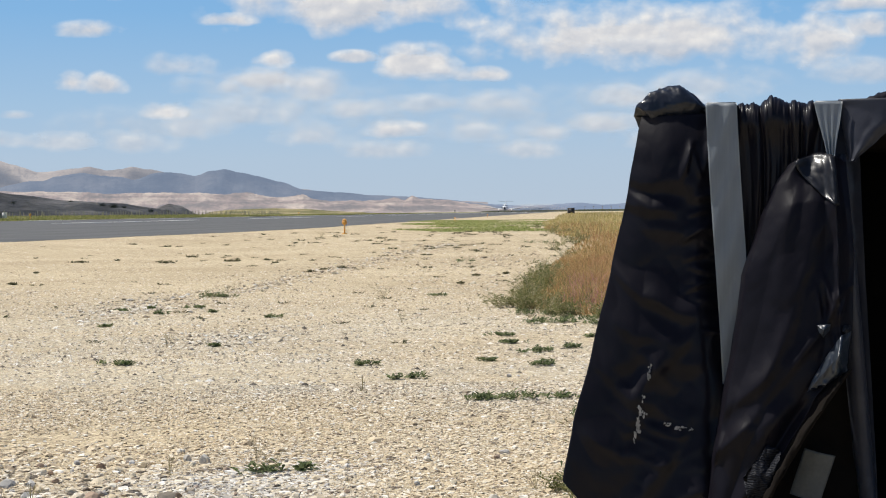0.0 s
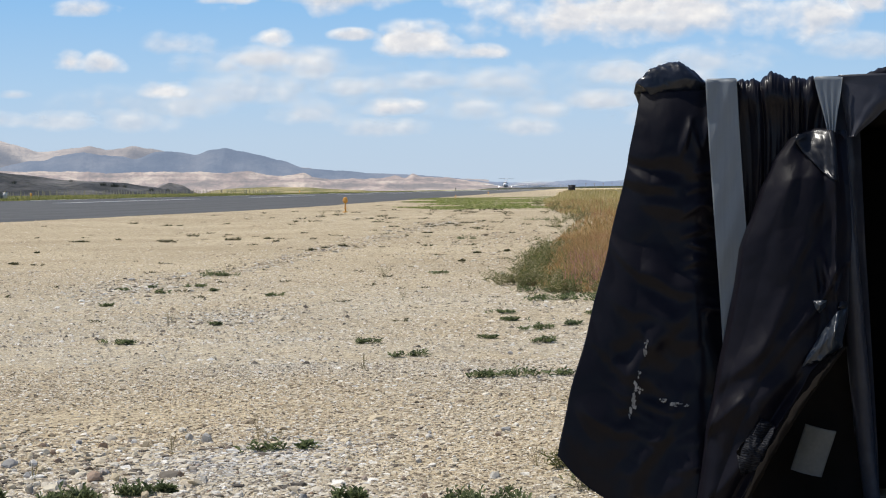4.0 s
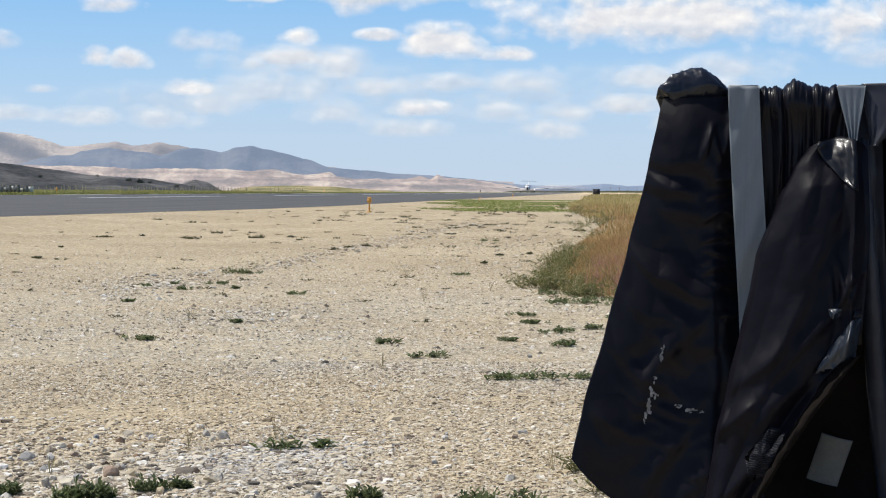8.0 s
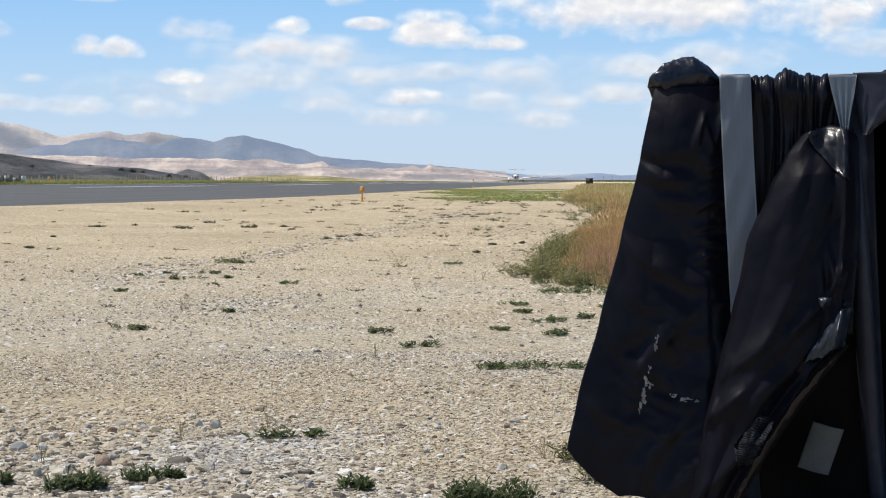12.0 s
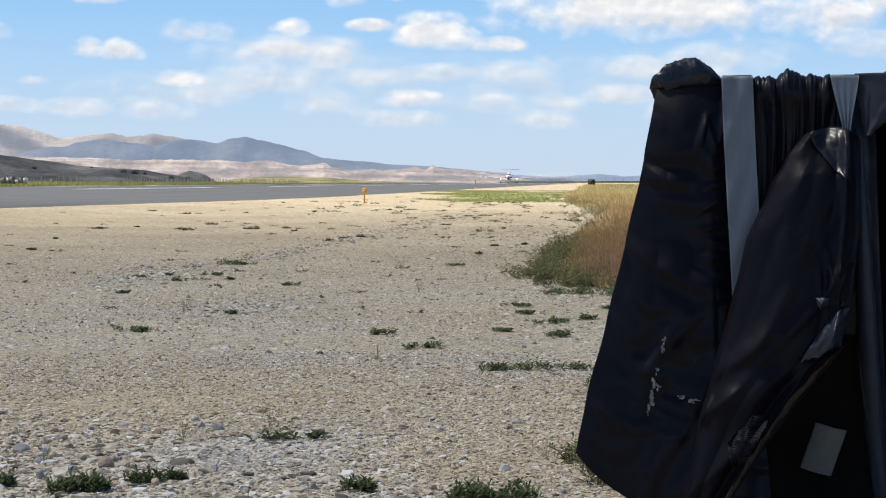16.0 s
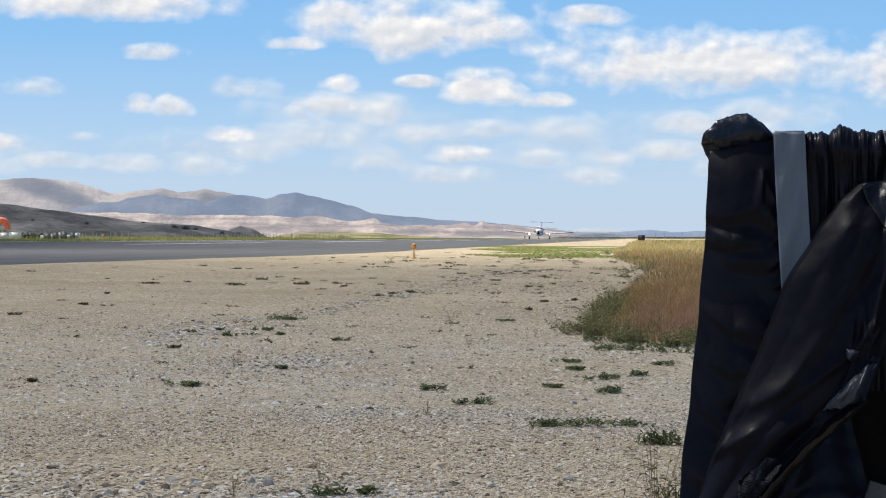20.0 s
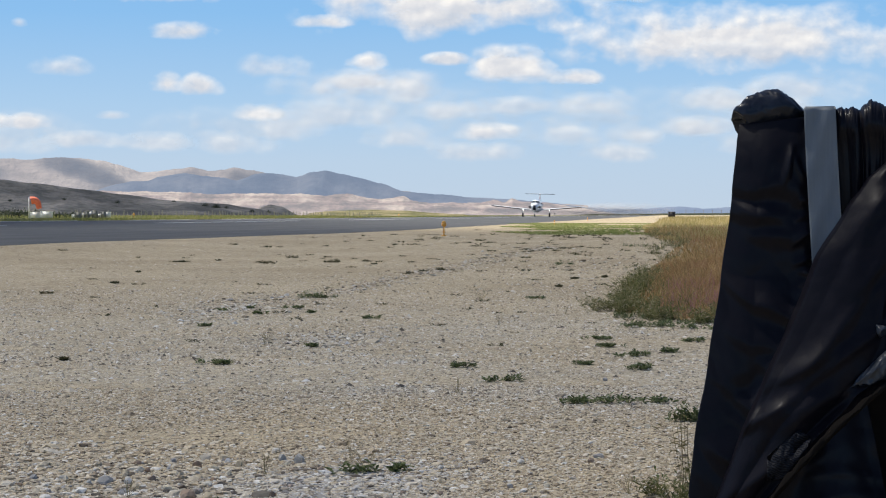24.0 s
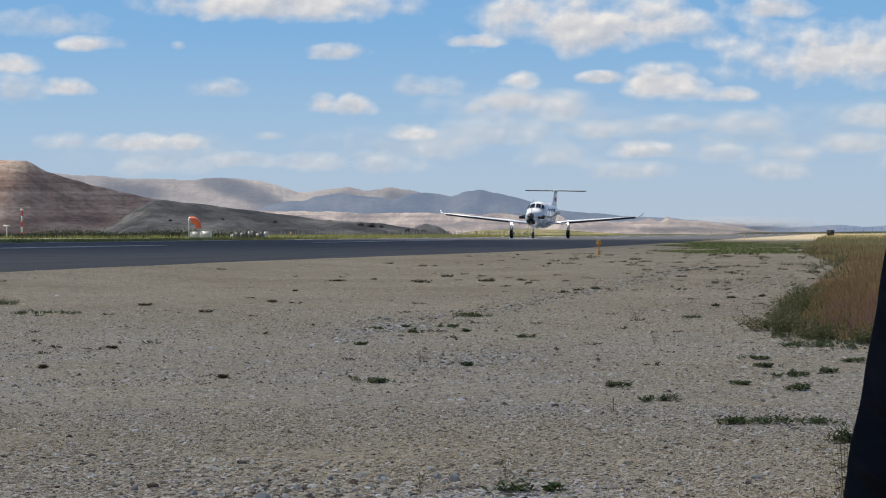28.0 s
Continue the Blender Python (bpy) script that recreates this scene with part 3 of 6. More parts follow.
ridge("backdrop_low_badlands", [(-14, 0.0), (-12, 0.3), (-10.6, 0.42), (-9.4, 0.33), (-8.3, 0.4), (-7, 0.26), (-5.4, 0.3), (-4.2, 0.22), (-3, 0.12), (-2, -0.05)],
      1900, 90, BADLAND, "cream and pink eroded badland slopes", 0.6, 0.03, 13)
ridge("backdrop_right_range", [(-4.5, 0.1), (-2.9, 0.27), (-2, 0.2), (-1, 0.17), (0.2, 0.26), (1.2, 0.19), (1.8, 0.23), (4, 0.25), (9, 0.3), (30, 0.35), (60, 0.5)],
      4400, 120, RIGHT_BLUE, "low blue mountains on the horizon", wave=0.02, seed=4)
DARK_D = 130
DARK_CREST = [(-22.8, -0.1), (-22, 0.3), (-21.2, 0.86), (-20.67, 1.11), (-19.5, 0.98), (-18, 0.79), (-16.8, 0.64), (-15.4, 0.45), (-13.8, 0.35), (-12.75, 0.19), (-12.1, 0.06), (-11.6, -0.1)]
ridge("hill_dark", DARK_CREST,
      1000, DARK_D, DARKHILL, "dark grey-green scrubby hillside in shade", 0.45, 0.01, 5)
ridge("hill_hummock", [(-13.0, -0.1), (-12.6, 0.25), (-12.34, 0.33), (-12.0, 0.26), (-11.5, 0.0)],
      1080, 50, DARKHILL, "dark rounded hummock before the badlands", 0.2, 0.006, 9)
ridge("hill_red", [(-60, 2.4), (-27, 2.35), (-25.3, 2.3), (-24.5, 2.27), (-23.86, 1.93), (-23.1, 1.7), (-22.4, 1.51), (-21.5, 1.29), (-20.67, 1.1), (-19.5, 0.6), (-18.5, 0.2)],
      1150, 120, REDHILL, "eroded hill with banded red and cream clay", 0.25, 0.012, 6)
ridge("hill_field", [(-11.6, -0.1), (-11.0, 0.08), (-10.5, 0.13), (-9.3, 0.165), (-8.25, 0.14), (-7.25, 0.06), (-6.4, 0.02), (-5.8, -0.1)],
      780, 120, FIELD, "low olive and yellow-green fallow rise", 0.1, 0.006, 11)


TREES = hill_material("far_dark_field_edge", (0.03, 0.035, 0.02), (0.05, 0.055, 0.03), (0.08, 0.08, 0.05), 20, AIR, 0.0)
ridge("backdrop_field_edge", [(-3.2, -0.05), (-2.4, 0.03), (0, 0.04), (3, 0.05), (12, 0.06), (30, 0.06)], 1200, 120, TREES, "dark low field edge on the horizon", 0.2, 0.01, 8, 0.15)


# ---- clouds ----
def sky_glow_ring():
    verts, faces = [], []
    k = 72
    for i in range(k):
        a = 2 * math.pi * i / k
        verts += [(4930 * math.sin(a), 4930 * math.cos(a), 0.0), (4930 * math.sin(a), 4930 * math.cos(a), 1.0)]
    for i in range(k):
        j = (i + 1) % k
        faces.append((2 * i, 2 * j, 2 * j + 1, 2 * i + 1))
    # Added glowing ring behind the hills, with low sky and haze painted on.
    ob = new("backdrop_low_sky", mesh_of("backdrop_low_sky", verts, faces, sky_glow_material(), True))
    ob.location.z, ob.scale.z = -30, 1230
    tagged(ob, "glowing ring painted as pale hazy sky low over the horizon", "sky", kind="structure")


sky_glow_ring()
CLOUD, CLOUD_THIN = cloud_material("cumulus_painted_sunlight", 0.90), cloud_material("thin_cloud", 0.88, 0.58, 0.1)


def cloud_mesh(name, material):
    """A shallow dome, deepest in the middle."""
    verts, faces = [(0, -0.3, 0)], []
    rings, n = 8, 40
    for k in range(1, rings + 1):
        r = k / rings
        for i in range(n):
            a = 2 * math.pi * i / n
            verts.append((r * math.cos(a), -0.3 * (1 - r * r), r * math.sin(a)))
    for i in range(n):
        faces.append((0, 1 + i, 1 + (i + 1) % n))
    for k in range(rings - 1):
        for i in range(n):
            j = (i + 1) % n
            faces.append((1 + k * n + i, 1 + (k + 1) * n + i, 1 + (k + 1) * n + j, 1 + k * n + j))
    return mesh_of(name, verts, faces, material, True)


CUMULUS, VEIL = cloud_mesh("cloud", CLOUD), cloud_mesh("thin_cloud", CLOUD_THIN)
clouds = []
HAZE = cloud_mesh("hazy_cloud", cloud_material("hazy_cloud_sheet", 0.82, 0.30, 0.25))


def cloud(az, el, w, h, thin=False, sheet=None):
    d = 4500 + 3.4 * len(clouds)
    e = math.tan(radians(el)) * d
    ob = new("cloud", sheet or (VEIL if thin else CUMULUS))
    m = pose(d * math.sin(radians(az)), d * math.cos(radians(az)), e, 0, 0, -az)
    wide, high = d * radians(w) * 1.5, d * radians(h) * 1.75
    ob.matrix_basis = m @ Matrix.Diagonal((wide, d * 0.02, high, 1))
    ob.color = (wide / 100, high / 100, 0, 1)
    tagged(ob, "thin hazy veil of white cloud in a blue sky" if thin else "white fair-weather cloud with soft grey base", "cloud", "clouds in the sky")
    clouds.append((ob, az, e, d))


for row in ((-15.01, 5.56, 0.88, 0.25), (-15.54, 3.99, 0.39, 0.28), (-14.45, 3.94, 0.53, 0.32), (-9.4, 4.76, 0.56, 0.25), (-4.88, 4.55, 1.32, 0.49),
            (-2.99, 4.21, 0.7, 0.21), (-6.96, 4.78, 0.7, 0.18), (-12.74, 3.15, 0.61, 0.25), (-5.66, 2.51, 0.91, 0.25), (-10.71, 5.93, 0.79, 0.18),
            (-6.43, 6.3, 3.77, 0.85), (-9.22, 6.91, 1.05, 0.49), (1.99, 5.31, 4.56, 0.85), (-1.62, 6.78, 1.14, 0.28), (-16.74, 7.08, 3.51, 0.55), (-24.94, 5.14, 0.74, 0.26)):
    cloud(*row)
for row in ((-23.27, 4.46, 0.84, 0.25), (-21.25, 2.79, 0.88, 0.25), (-19.7, 2.8, 0.56, 0.21), (7.48, 4.96, 0.97, 0.7), (8.99, 5.42, 0.88, 0.35), (8.49, 6.11, 1.14, 0.21), (-22.59, 5.78, 0.88, 0.21)):
    cloud(*row)
for row in ((-9.76, 3.96, 2.28, 0.42), (-10.28, 3.06, 1.75, 0.39), (-1.11, 2.5, 0.7, 0.28), (1.15, 3.54, 0.79, 0.28), (0.9, 2.61, 0.88, 0.21), (-23.6, 6.35, 1.67, 0.39),
            (-24.78, 4.38, 0.79, 0.39), (-23.11, 2.83, 1.05, 0.25), (-17.98, 2.28, 1.14, 0.21), (-15.89, 2.23, 0.88, 0.25), (-17.19, 3.03, 0.44, 0.12), (-4.36, 3.33, 1.93, 0.25)):
    cloud(*row, thin=True)
for row in ((-6.96, 3.21, 0.88, 0.28), (-19.95, 5.78, 0.21, 0.14), (1.65, 3.44, 1.14, 0.35), (4.24, 3.83, 1.67, 0.42), (0.77, 2.67, 0.97, 0.26), (-0.89, 2.38, 0.56, 0.25), (8.48, 4.08, 1.23, 0.35)):
    cloud(*row, thin=True)


for row in ((-20.5, 1.95, 1.6, 0.16), (-13.6, 2.05, 1.5, 0.18), (-11.8, 2.55, 1.3, 0.22), (-8.2, 2.25, 1.6, 0.2), (-3.4, 2.35, 1.5, 0.22), (-6.0, 1.75, 1.8, 0.15), (-1.6, 1.75, 1.5, 0.15), (2.6, 2.0, 1.6, 0.18), (-8.0, 3.7, 1.1, 0.25), (-2.2, 3.2, 1.2, 0.25), (-12.2, 4.4, 1.2, 0.2), (3.2, 3.1, 1.4, 0.25), (-18.7, 4.3, 1.0, 0.16)):
    row = (row[0], row[1] + 0.15, row[2] * 0.75, row[3] * 1.7)
    cloud(*row, thin=True)


for row in ((-9.0, 3.45, 2.6, 0.75), (-5.0, 3.05, 2.9, 0.7), (-1.2, 3.0, 2.6, 0.65), (2.4, 3.3, 2.4, 0.6), (-20.8, 2.5, 2.4, 0.5), (-13.5, 2.7, 2.2, 0.5)):
    cloud(*row, thin=True, sheet=HAZE)
# towers of the largest clouds
rng = random.Random(21)
for az, el, w, h in ((-6.43, 6.3, 3.77, 0.85), (1.99, 5.31, 4.56, 0.85), (-16.74, 7.08, 3.51, 0.55), (-9.76, 3.96, 2.28, 0.42), (-4.88, 4.55, 1.32, 0.49)):
    for k in range(int(4 + 1.6 * w)):
        s = rng.uniform(-0.85, 0.85)
        cloud(az + 0.62 * w * s, el + h * (0.30 - 0.55 * s * s + rng.uniform(-0.35, 0.2)), rng.uniform(0.32, 0.72), rng.uniform(0.14, 0.26), thin=h < 0.45)


def shade_cloud(name, label, cover, w, l, soft=0.08):
    """A cloud overhead, outside the view, that shades the ground below it."""
    verts, faces = [], []
    rings, n = 10, 48
    verts.append((0, 0, -0.05))
    for k in range(1, rings + 1):
        r = k / rings
        for i in range(n):
            a = 2 * math.pi * i / n
            verts.append((r * math.cos(a), r * math.sin(a), -0.05 * (1 - r * r)))
    for i in range(n):
        faces.append((0, 1 + (i + 1) % n, 1 + i))
    for k in range(rings - 1):
        for i in range(n):
            j = (i + 1) % n
            faces.append((1 + k * n + i, 1 + k * n + j, 1 + (k + 1) * n + j, 1 + (k + 1) * n + i))
    ob = new(name, mesh_of(name, verts, faces, shade_cloud_material(name, cover, soft), True))
    ob.scale = (w, l, w)
    return tagged(ob, label, "cloud", "clouds in the sky")


def over(x, y, height=900.0):
    """The place at that height from which a shadow falls on the ground at x, y."""
    p = Vector((x, y, 0)) + SUN_WAY * (height / SUN_WAY.z)
    return p


dense_cloud = shade_cloud("cloud_overhead", "thick white cloud drifting overhead", 0.30, 300, 300)
late_cloud = shade_cloud("cloud_overhead", "white cloud drifting in over the runway", 0.86, 260, 150)
near_cloud = shade_cloud("cloud_overhead", "soft-edged white cloud drifting overhead", 0.66, 300, 300)
veil_cloud = shade_cloud("cloud_overhead", "thin white cloud drifting overhead", 0.34, 190, 300, 0.35)
hill_cloud = shade_cloud("cloud_overhead", "soft-edged white cloud drifting overhead", 0.83, 218, 300)
hill_cloud.location = over(-252, 1010)
for az, el, d, w, l in ((-18.6, 1.55, 4255, 75, 80), (-17.8, 1.33, 4205, 75, 80), (-17.0, 1.12, 4140, 80, 90), (-21.4, 1.45, 4200, 90, 90), (-15.0, 1.25, 4200, 55, 100), (-13.2, 1.2, 4200, 60, 90)):
    far_cloud = shade_cloud("cloud_overhead", "white cloud over the far hills", 0.75, w, l, 0.5)
    high = d * math.tan(radians(el))
    far_cloud.location = over(d * math.sin(radians(az)), d * math.cos(radians(az)), 1000.0 - high) + Vector((0, 0, high))


# ---- the aircraft ----
def blur_material():
    """Blades at full speed let most of the view through."""
    n = Nodes("spinning_blade")
    clear, both = n.node("BsdfTransparent"), n.node("MixShader", Fac=0.16)
    n.link(clear.outputs[0], both.inputs[1])
    n.link(n.shader.outputs[0], both.inputs[2])
    n.link(both.outputs[0], n.out.inputs["Surface"])
    return n.done((0.05, 0.05, 0.055), 0.4)


BLUR = blur_material()
BANK = Matrix.Translation((0, 0, 0.9)) @ Matrix.Rotation(radians(1.2), 4, "Y") @ Matrix.Translation((0, 0, -0.9))


def wing_ring(x, y0, chord, z, thick, n=12):
    """An aerofoil section across the span."""
    out = []
    for i in range(n):
        t = i / (n - 1)
        c = 0.5 - 0.5 * math.cos(math.pi * t)
        out.append((x, y0 + chord * c, z + thick * chord * (2.6 * (math.sqrt(c) - c) * 0.62)))
    for i in range(n - 2, 0, -1):
        t = i / (n - 1)
        c = 0.5 - 0.5 * math.cos(math.pi * t)
        out.append((x, y0 + chord * c, z - thick * chord * 0.45 * (2.6 * (math.sqrt(c) - c) * 0.62)))
    return out


def wheel(parent, x, y, z, r, w):
    hub = part("wheel", rod_bm((x - w * 0.42, y, z), (x + w * 0.42, y, z), r * 0.55, n=18), METAL, parent, "bare metal wheel rim")
    bm = bmesh.new()
    rings = []
    for i in range(24):
        a = 2 * math.pi * i / 24
        rings.append([(x + w / 2 * math.cos(b), y + (r - w * 0.42 + w * 0.42 * math.sin(b)) * math.cos(a), z + (r - w * 0.42 + w * 0.42 * math.sin(b)) * math.sin(a)) for b in (math.pi * k / 5 for k in range(6))] +
                     [(x - w * 0.45, y + r * 0.5 * math.cos(a), z + r * 0.5 * math.sin(a)), (x + w * 0.45, y + r * 0.5 * math.cos(a), z + r * 0.5 * math.sin(a))])
    bm.free()
    bm = loft_bm(rings + rings[:1], False)
    bmesh.ops.remove_doubles(bm, verts=bm.verts[:], dist=1e-4)
    part("tyre", bm, RUBBER, hub, "black rubber tyre")
    return hub


def build_aircraft():
    plane = thing("aircraft", pose(RUN_MID, 650, 0.0), "white single-engine turboprop aircraft with T-tail rolling along the runway", "aircraft")
    body = [(-4.72, 0.62, 0.66, 1.72), (-4.55, 0.80, 0.86, 1.68), (-4.1, 1.00, 1.10, 1.62), (-3.3, 1.22, 1.32, 1.60), (-2.75, 1.38, 1.46, 1.62), (-2.2, 1.52, 1.82, 1.79), (-1.7, 1.62, 2.00, 1.88), (-1.0, 1.66, 2.04, 1.89),
            (1.0, 1.66, 2.04, 1.89), (3.2, 1.60, 1.92, 1.88), (4.8, 1.30, 1.55, 1.98), (6.4, 0.86, 1.05, 2.14), (8.0, 0.46, 0.62, 2.28), (9.3, 0.16, 0.28, 2.38)]
    fus = part("fuselage", loft_bm([oval(*b) for b in body]), WHITE, plane)
    part("belly_fairing", loft_bm([oval(y, w * 0.98, h, z, 16) for y, w, h, z in ((-4.5, 0.5, 0.4, 1.34), (-3.0, 0.95, 0.7, 1.22), (-1.0, 1.3, 0.8, 1.18), (1.5, 1.3, 0.8, 1.2), (3.2, 0.8, 0.5, 1.3))]), WHITE, plane, "white wing-root fairing under the fuselage")
    # cockpit panes
    for side in (-1, 1):
        for q in (((0.05, -2.68, 2.44), (0.43, -2.60, 2.41), (0.38, -2.10, 2.71), (0.05, -2.18, 2.75)), ((0.50, -2.54, 2.39), (0.70, -2.26, 2.36), (0.60, -1.90, 2.63), (0.45, -2.05, 2.68))):
            q = [(side * a, b, c) for a, b, c in q]
            back = [(a * 0.9, b + 0.35, c - 0.1) for a, b, c in q]
            part("cockpit_window", loft_bm([q, back]), GLASS_DARK, fus, "dark cockpit pane", False)
        for k in range(4):
            y = -0.6 + k * 1.05
            part("cabin_window", loft_bm([[(side * xx, y + 0.10 * math.cos(a), 2.26 + 0.125 * math.sin(a)) for a in (2 * math.pi * i / 14 for i in range(14))] for xx in (0.70, 0.842)]), GLASS_DARK, fus, "dark oval cabin window")
        part("cheat_line", loft_bm([[(side * xx, y, z) for y, z in ((-3.0, 1.72), (0, 1.60), (5.4, 2.05), (5.4, 2.22), (0, 1.78), (-3.0, 1.82))] for xx in (0.5, 0.838)]), DARKPAINT, fus, "dark stripe along the side", False)
        # exhaust stub and intake
        part("exhaust", loft_bm([oval(y, w, w, z, 12, 2) for y, w, z in ((-0.3, 0.27, 0), (0, 0.29, 0), (0.25, 0.22, -0.02))]), BLADE, plane, "dark sooty exhaust stub", at=pose(side * 0.70, -4.05, 1.66, 0, 0, side * 62))
        # wing with winglet and flap fairings
        stations = [(0.6, -1.0, 2.05, 1.14, 0.19), (2.3, -0.9, 1.85, 1.33, 0.185), (5.2, -0.62, 1.42, 1.60, 0.17), (7.7, -0.38, 1.05, 1.84, 0.15)]
        wing = part("wing", loft_bm([wing_ring(side * x, y, c, z, k) for x, y, c, z, k in stations]), WHITE, plane)
        part("winglet", loft_bm([wing_ring(side * x, y, c, z, k) for x, y, c, z, k in ((7.7, -0.38, 1.05, 1.84, 0.13), (7.95, -0.2, 0.85, 1.90, 0.13), (8.1, 0.0, 0.7, 1.99, 0.13), (8.16, 0.2, 0.45, 2.16, 0.13))]), WHITE, wing, "upturned white winglet")
        # de-icing boot, widened so its black stands in for the shaded wing underside
        part("leading_edge_boot", loft_bm([[(side * x, y - 0.012, z + 0.004), (side * x, y + 0.01, z + 0.014), (side * x, y + 0.55, z - 0.125), (side * x, y + 0.02, z - 0.06)] for x, y, z in ((2.4, -0.9, 1.34), (5.2, -0.62, 1.60), (7.6, -0.39, 1.83))]), RUBBER, wing, "black rubber de-icing boot, its black also painting the underside's shade", False)
        for x, z in ((1.7, 1.14), (3.4, 1.34), (5.0, 1.55)):
            part("flap_fairing", loft_bm([oval(y, w, w * 1.4, zz, 8, 2) for y, w, zz in ((0.1, 0.02, z + 0.04), (0.6, 0.10, z - 0.02), (1.15, 0.03, z))]), WHITE, wing, at=pose(side * x, 0, 0))
        # main gear
        gear = part("main_gear_leg", rod_bm((side * 2.20, 0.05, 1.30), (side * 2.25, 0.0, 0.42), 0.075, 0.06), WHITE, plane, "white main undercarriage leg")
        part("gear_door", box_bm(side * 2.36 - 0.02, side * 2.36 + 0.02, -0.22, 0.24, 0.62, 1.24, 0.008), WHITE, gear)
        part("landing_light", loft_bm([oval(y, w, w, 0, 14, 2) for y, w in ((-0.06, 0.15), (0.0, 0.18), (0.1, 0.1))]), LAMP, gear, "lit landing light", at=pose(side * 2.27, -0.16, 1.22))
        wheel(gear, side * 2.27, 0, 0.34, 0.34, 0.26)
    part("nose_gear_leg", rod_bm((0, -3.35, 1.2), (0, -3.48, 0.3), 0.06, 0.05), WHITE, plane, "white nose undercarriage leg")
    wheel(plane, 0, -3.48, 0.25, 0.25, 0.18)
    part("air_intake", loft_bm([oval(y, w, h, z, 14, 2.2) for y, w, h, z in ((-4.78, 0.58, 0.36, 1.36), (-4.3, 0.62, 0.42, 1.28), (-3.2, 0.5, 0.3, 1.2))]), GLASS_DARK, plane, "dark chin air intake")
    # tail
    fin = part("fin", loft_bm([[(x, y0 + (y1 - y0) * t, z) for x, t in ((0, 0), (w, 0.25), (w, 0.6), (0.01, 1), (-0.01, 1), (-w, 0.6), (-w, 0.25))] for y0, y1, z, w in ((5.4, 8.9, 2.35, 0.10), (6.6, 9.05, 2.9, 0.09), (7.6, 9.3, 3.9, 0.07))]), WHITE, plane, smooth=False)
    part("fin_emblem", box_bm(-0.098, 0.098, 7.45, 8.3, 3.05, 3.4, 0.02), RED, fin, "red emblem panel on the fin")
    part("fin_bullet", loft_bm([oval(y, w, w, 3.97, 12, 2) for y, w in ((7.1, 0.04), (7.5, 0.2), (8.8, 0.22), (9.7, 0.04))]), WHITE, fin)
    for side in (-1, 1):
        part("tailplane", loft_bm([wing_ring(side * x, y, c, z, 0.11) for x, y, c, z in ((0.05, 7.75, 1.35, 3.97), (2.0, 8.05, 1.0, 3.97), (2.58, 8.25, 0.72, 3.98))]), WHITE, plane)
        # this boot's black also paints the shade under the tailplane
        part("tailplane_boot", loft_bm([[(side * x, y - 0.014, 3.985), (side * x, y + 0.05, 4.01), (side * x, y + 0.22, 3.925), (side * x, y + 0.02, 3.955)] for x, y in ((0.12, 7.77), (2.0, 8.05), (2.55, 8.24))]), RUBBER, plane, "black rubber de-icing boot, its black also painting the underside's shade", False)
    # propeller
    prop = part("propeller", loft_bm([oval(y, w, w, 0, 16, 2) for y, w in ((-0.62, 0.02), (-0.5, 0.2), (-0.25, 0.42), (0.05, 0.52))]), BLADE, plane, "dark spinner with four dark blades", at=pose(0, -4.75, 1.72))
    for k in range(4):
        ang = k * math.pi / 2
        m = Matrix.Rotation(ang, 4, "Y")
        ring = [[m @ Vector(p) for p in ((-w, -0.02 - t, r), (0, -0.05 - t, r), (w, 0.02, r), (0, 0.05, r))] for r, w, t in ((0.15, 0.03, 0.02), (0.5, 0.045, 0.05), (0.95, 0.04, 0.03), (1.28, 0.03, 0.01), (1.33, 0.012, 0.0))]
        part("blade", loft_bm(ring), BLUR, prop, "spinning propeller blade, nearly lost to sight")
    # a slight bank of all but the undercarriage, set to fit the camera's view
    for ob in plane.children:
        if ob.name.split(".")[0] not in ("main_gear_leg", "nose_gear_leg", "wheel"):
            ob.matrix_basis = BANK @ ob.matrix_basis
    return plane, prop


aircraft, propeller = build_aircraft()


# ---- dust blown up behind the aircraft ----
def dust_material():
    n = Nodes("blown_dust")
    at = n.node("SeparateXYZ")
    n.link(n.place(True), at.inputs[0])
    info = n.node("ObjectInfo")
    t = n.node("TexNoise", Scale=1.6, Detail=4, Roughness=0.5)
    t.noise_dimensions = "4D"
    n.link(n.place(True), t.inputs["Vector"])
    n.link(n.maths("MULTIPLY", info.outputs["Random"], 30.0), t.inputs["W"])
    r = n.maths("SQRT", n.maths("ADD", n.maths("MULTIPLY", at.outputs["X"], at.outputs["X"]), n.maths("MULTIPLY", at.outputs["Z"], at.outputs["Z"])))
    alpha = n.maths("MULTIPLY", n.ramp(r, (0.1, (1, 1, 1)), (0.95, (0, 0, 0))), n.ramp(t.outputs["Fac"], (0.3, (0.15, 0.15, 0.15)), (0.7, (1, 1, 1))))
    haze = n.node("BsdfDiffuse", Color=(0.60, 0.52, 0.44, 1))
    clear, both = n.node("BsdfTransparent"), n.node("MixShader")
    n.link(n.maths("MULTIPLY", alpha, 0.42), both.inputs[0])
    n.link(clear.outputs[0], both.inputs[1])
    n.link(haze.outputs[0], both.inputs[2])
    n.link(both.outputs[0], n.out.inputs["Surface"])
    return n.mat


DUST = cloud_mesh("dust_puff", dust_material())
dust = []
for x, behind, wide, high in ((0, 90, 9, 1.6), (3, 150, 12, 2.4), (6, 215, 15, 2.9), (8, 290, 18, 3.3)):
    ob = new("dust_puff", DUST)
    ob.matrix_basis = pose(RUN_MID + x, 650 + behind, high * 0.45) @ Matrix.Diagonal((wide, wide * 0.6, high, 1))
    tagged(ob, "thin brown dust hanging over the runway behind the aircraft", "dust", "dust behind the aircraft")
    dust.append((ob, x, behind, high))


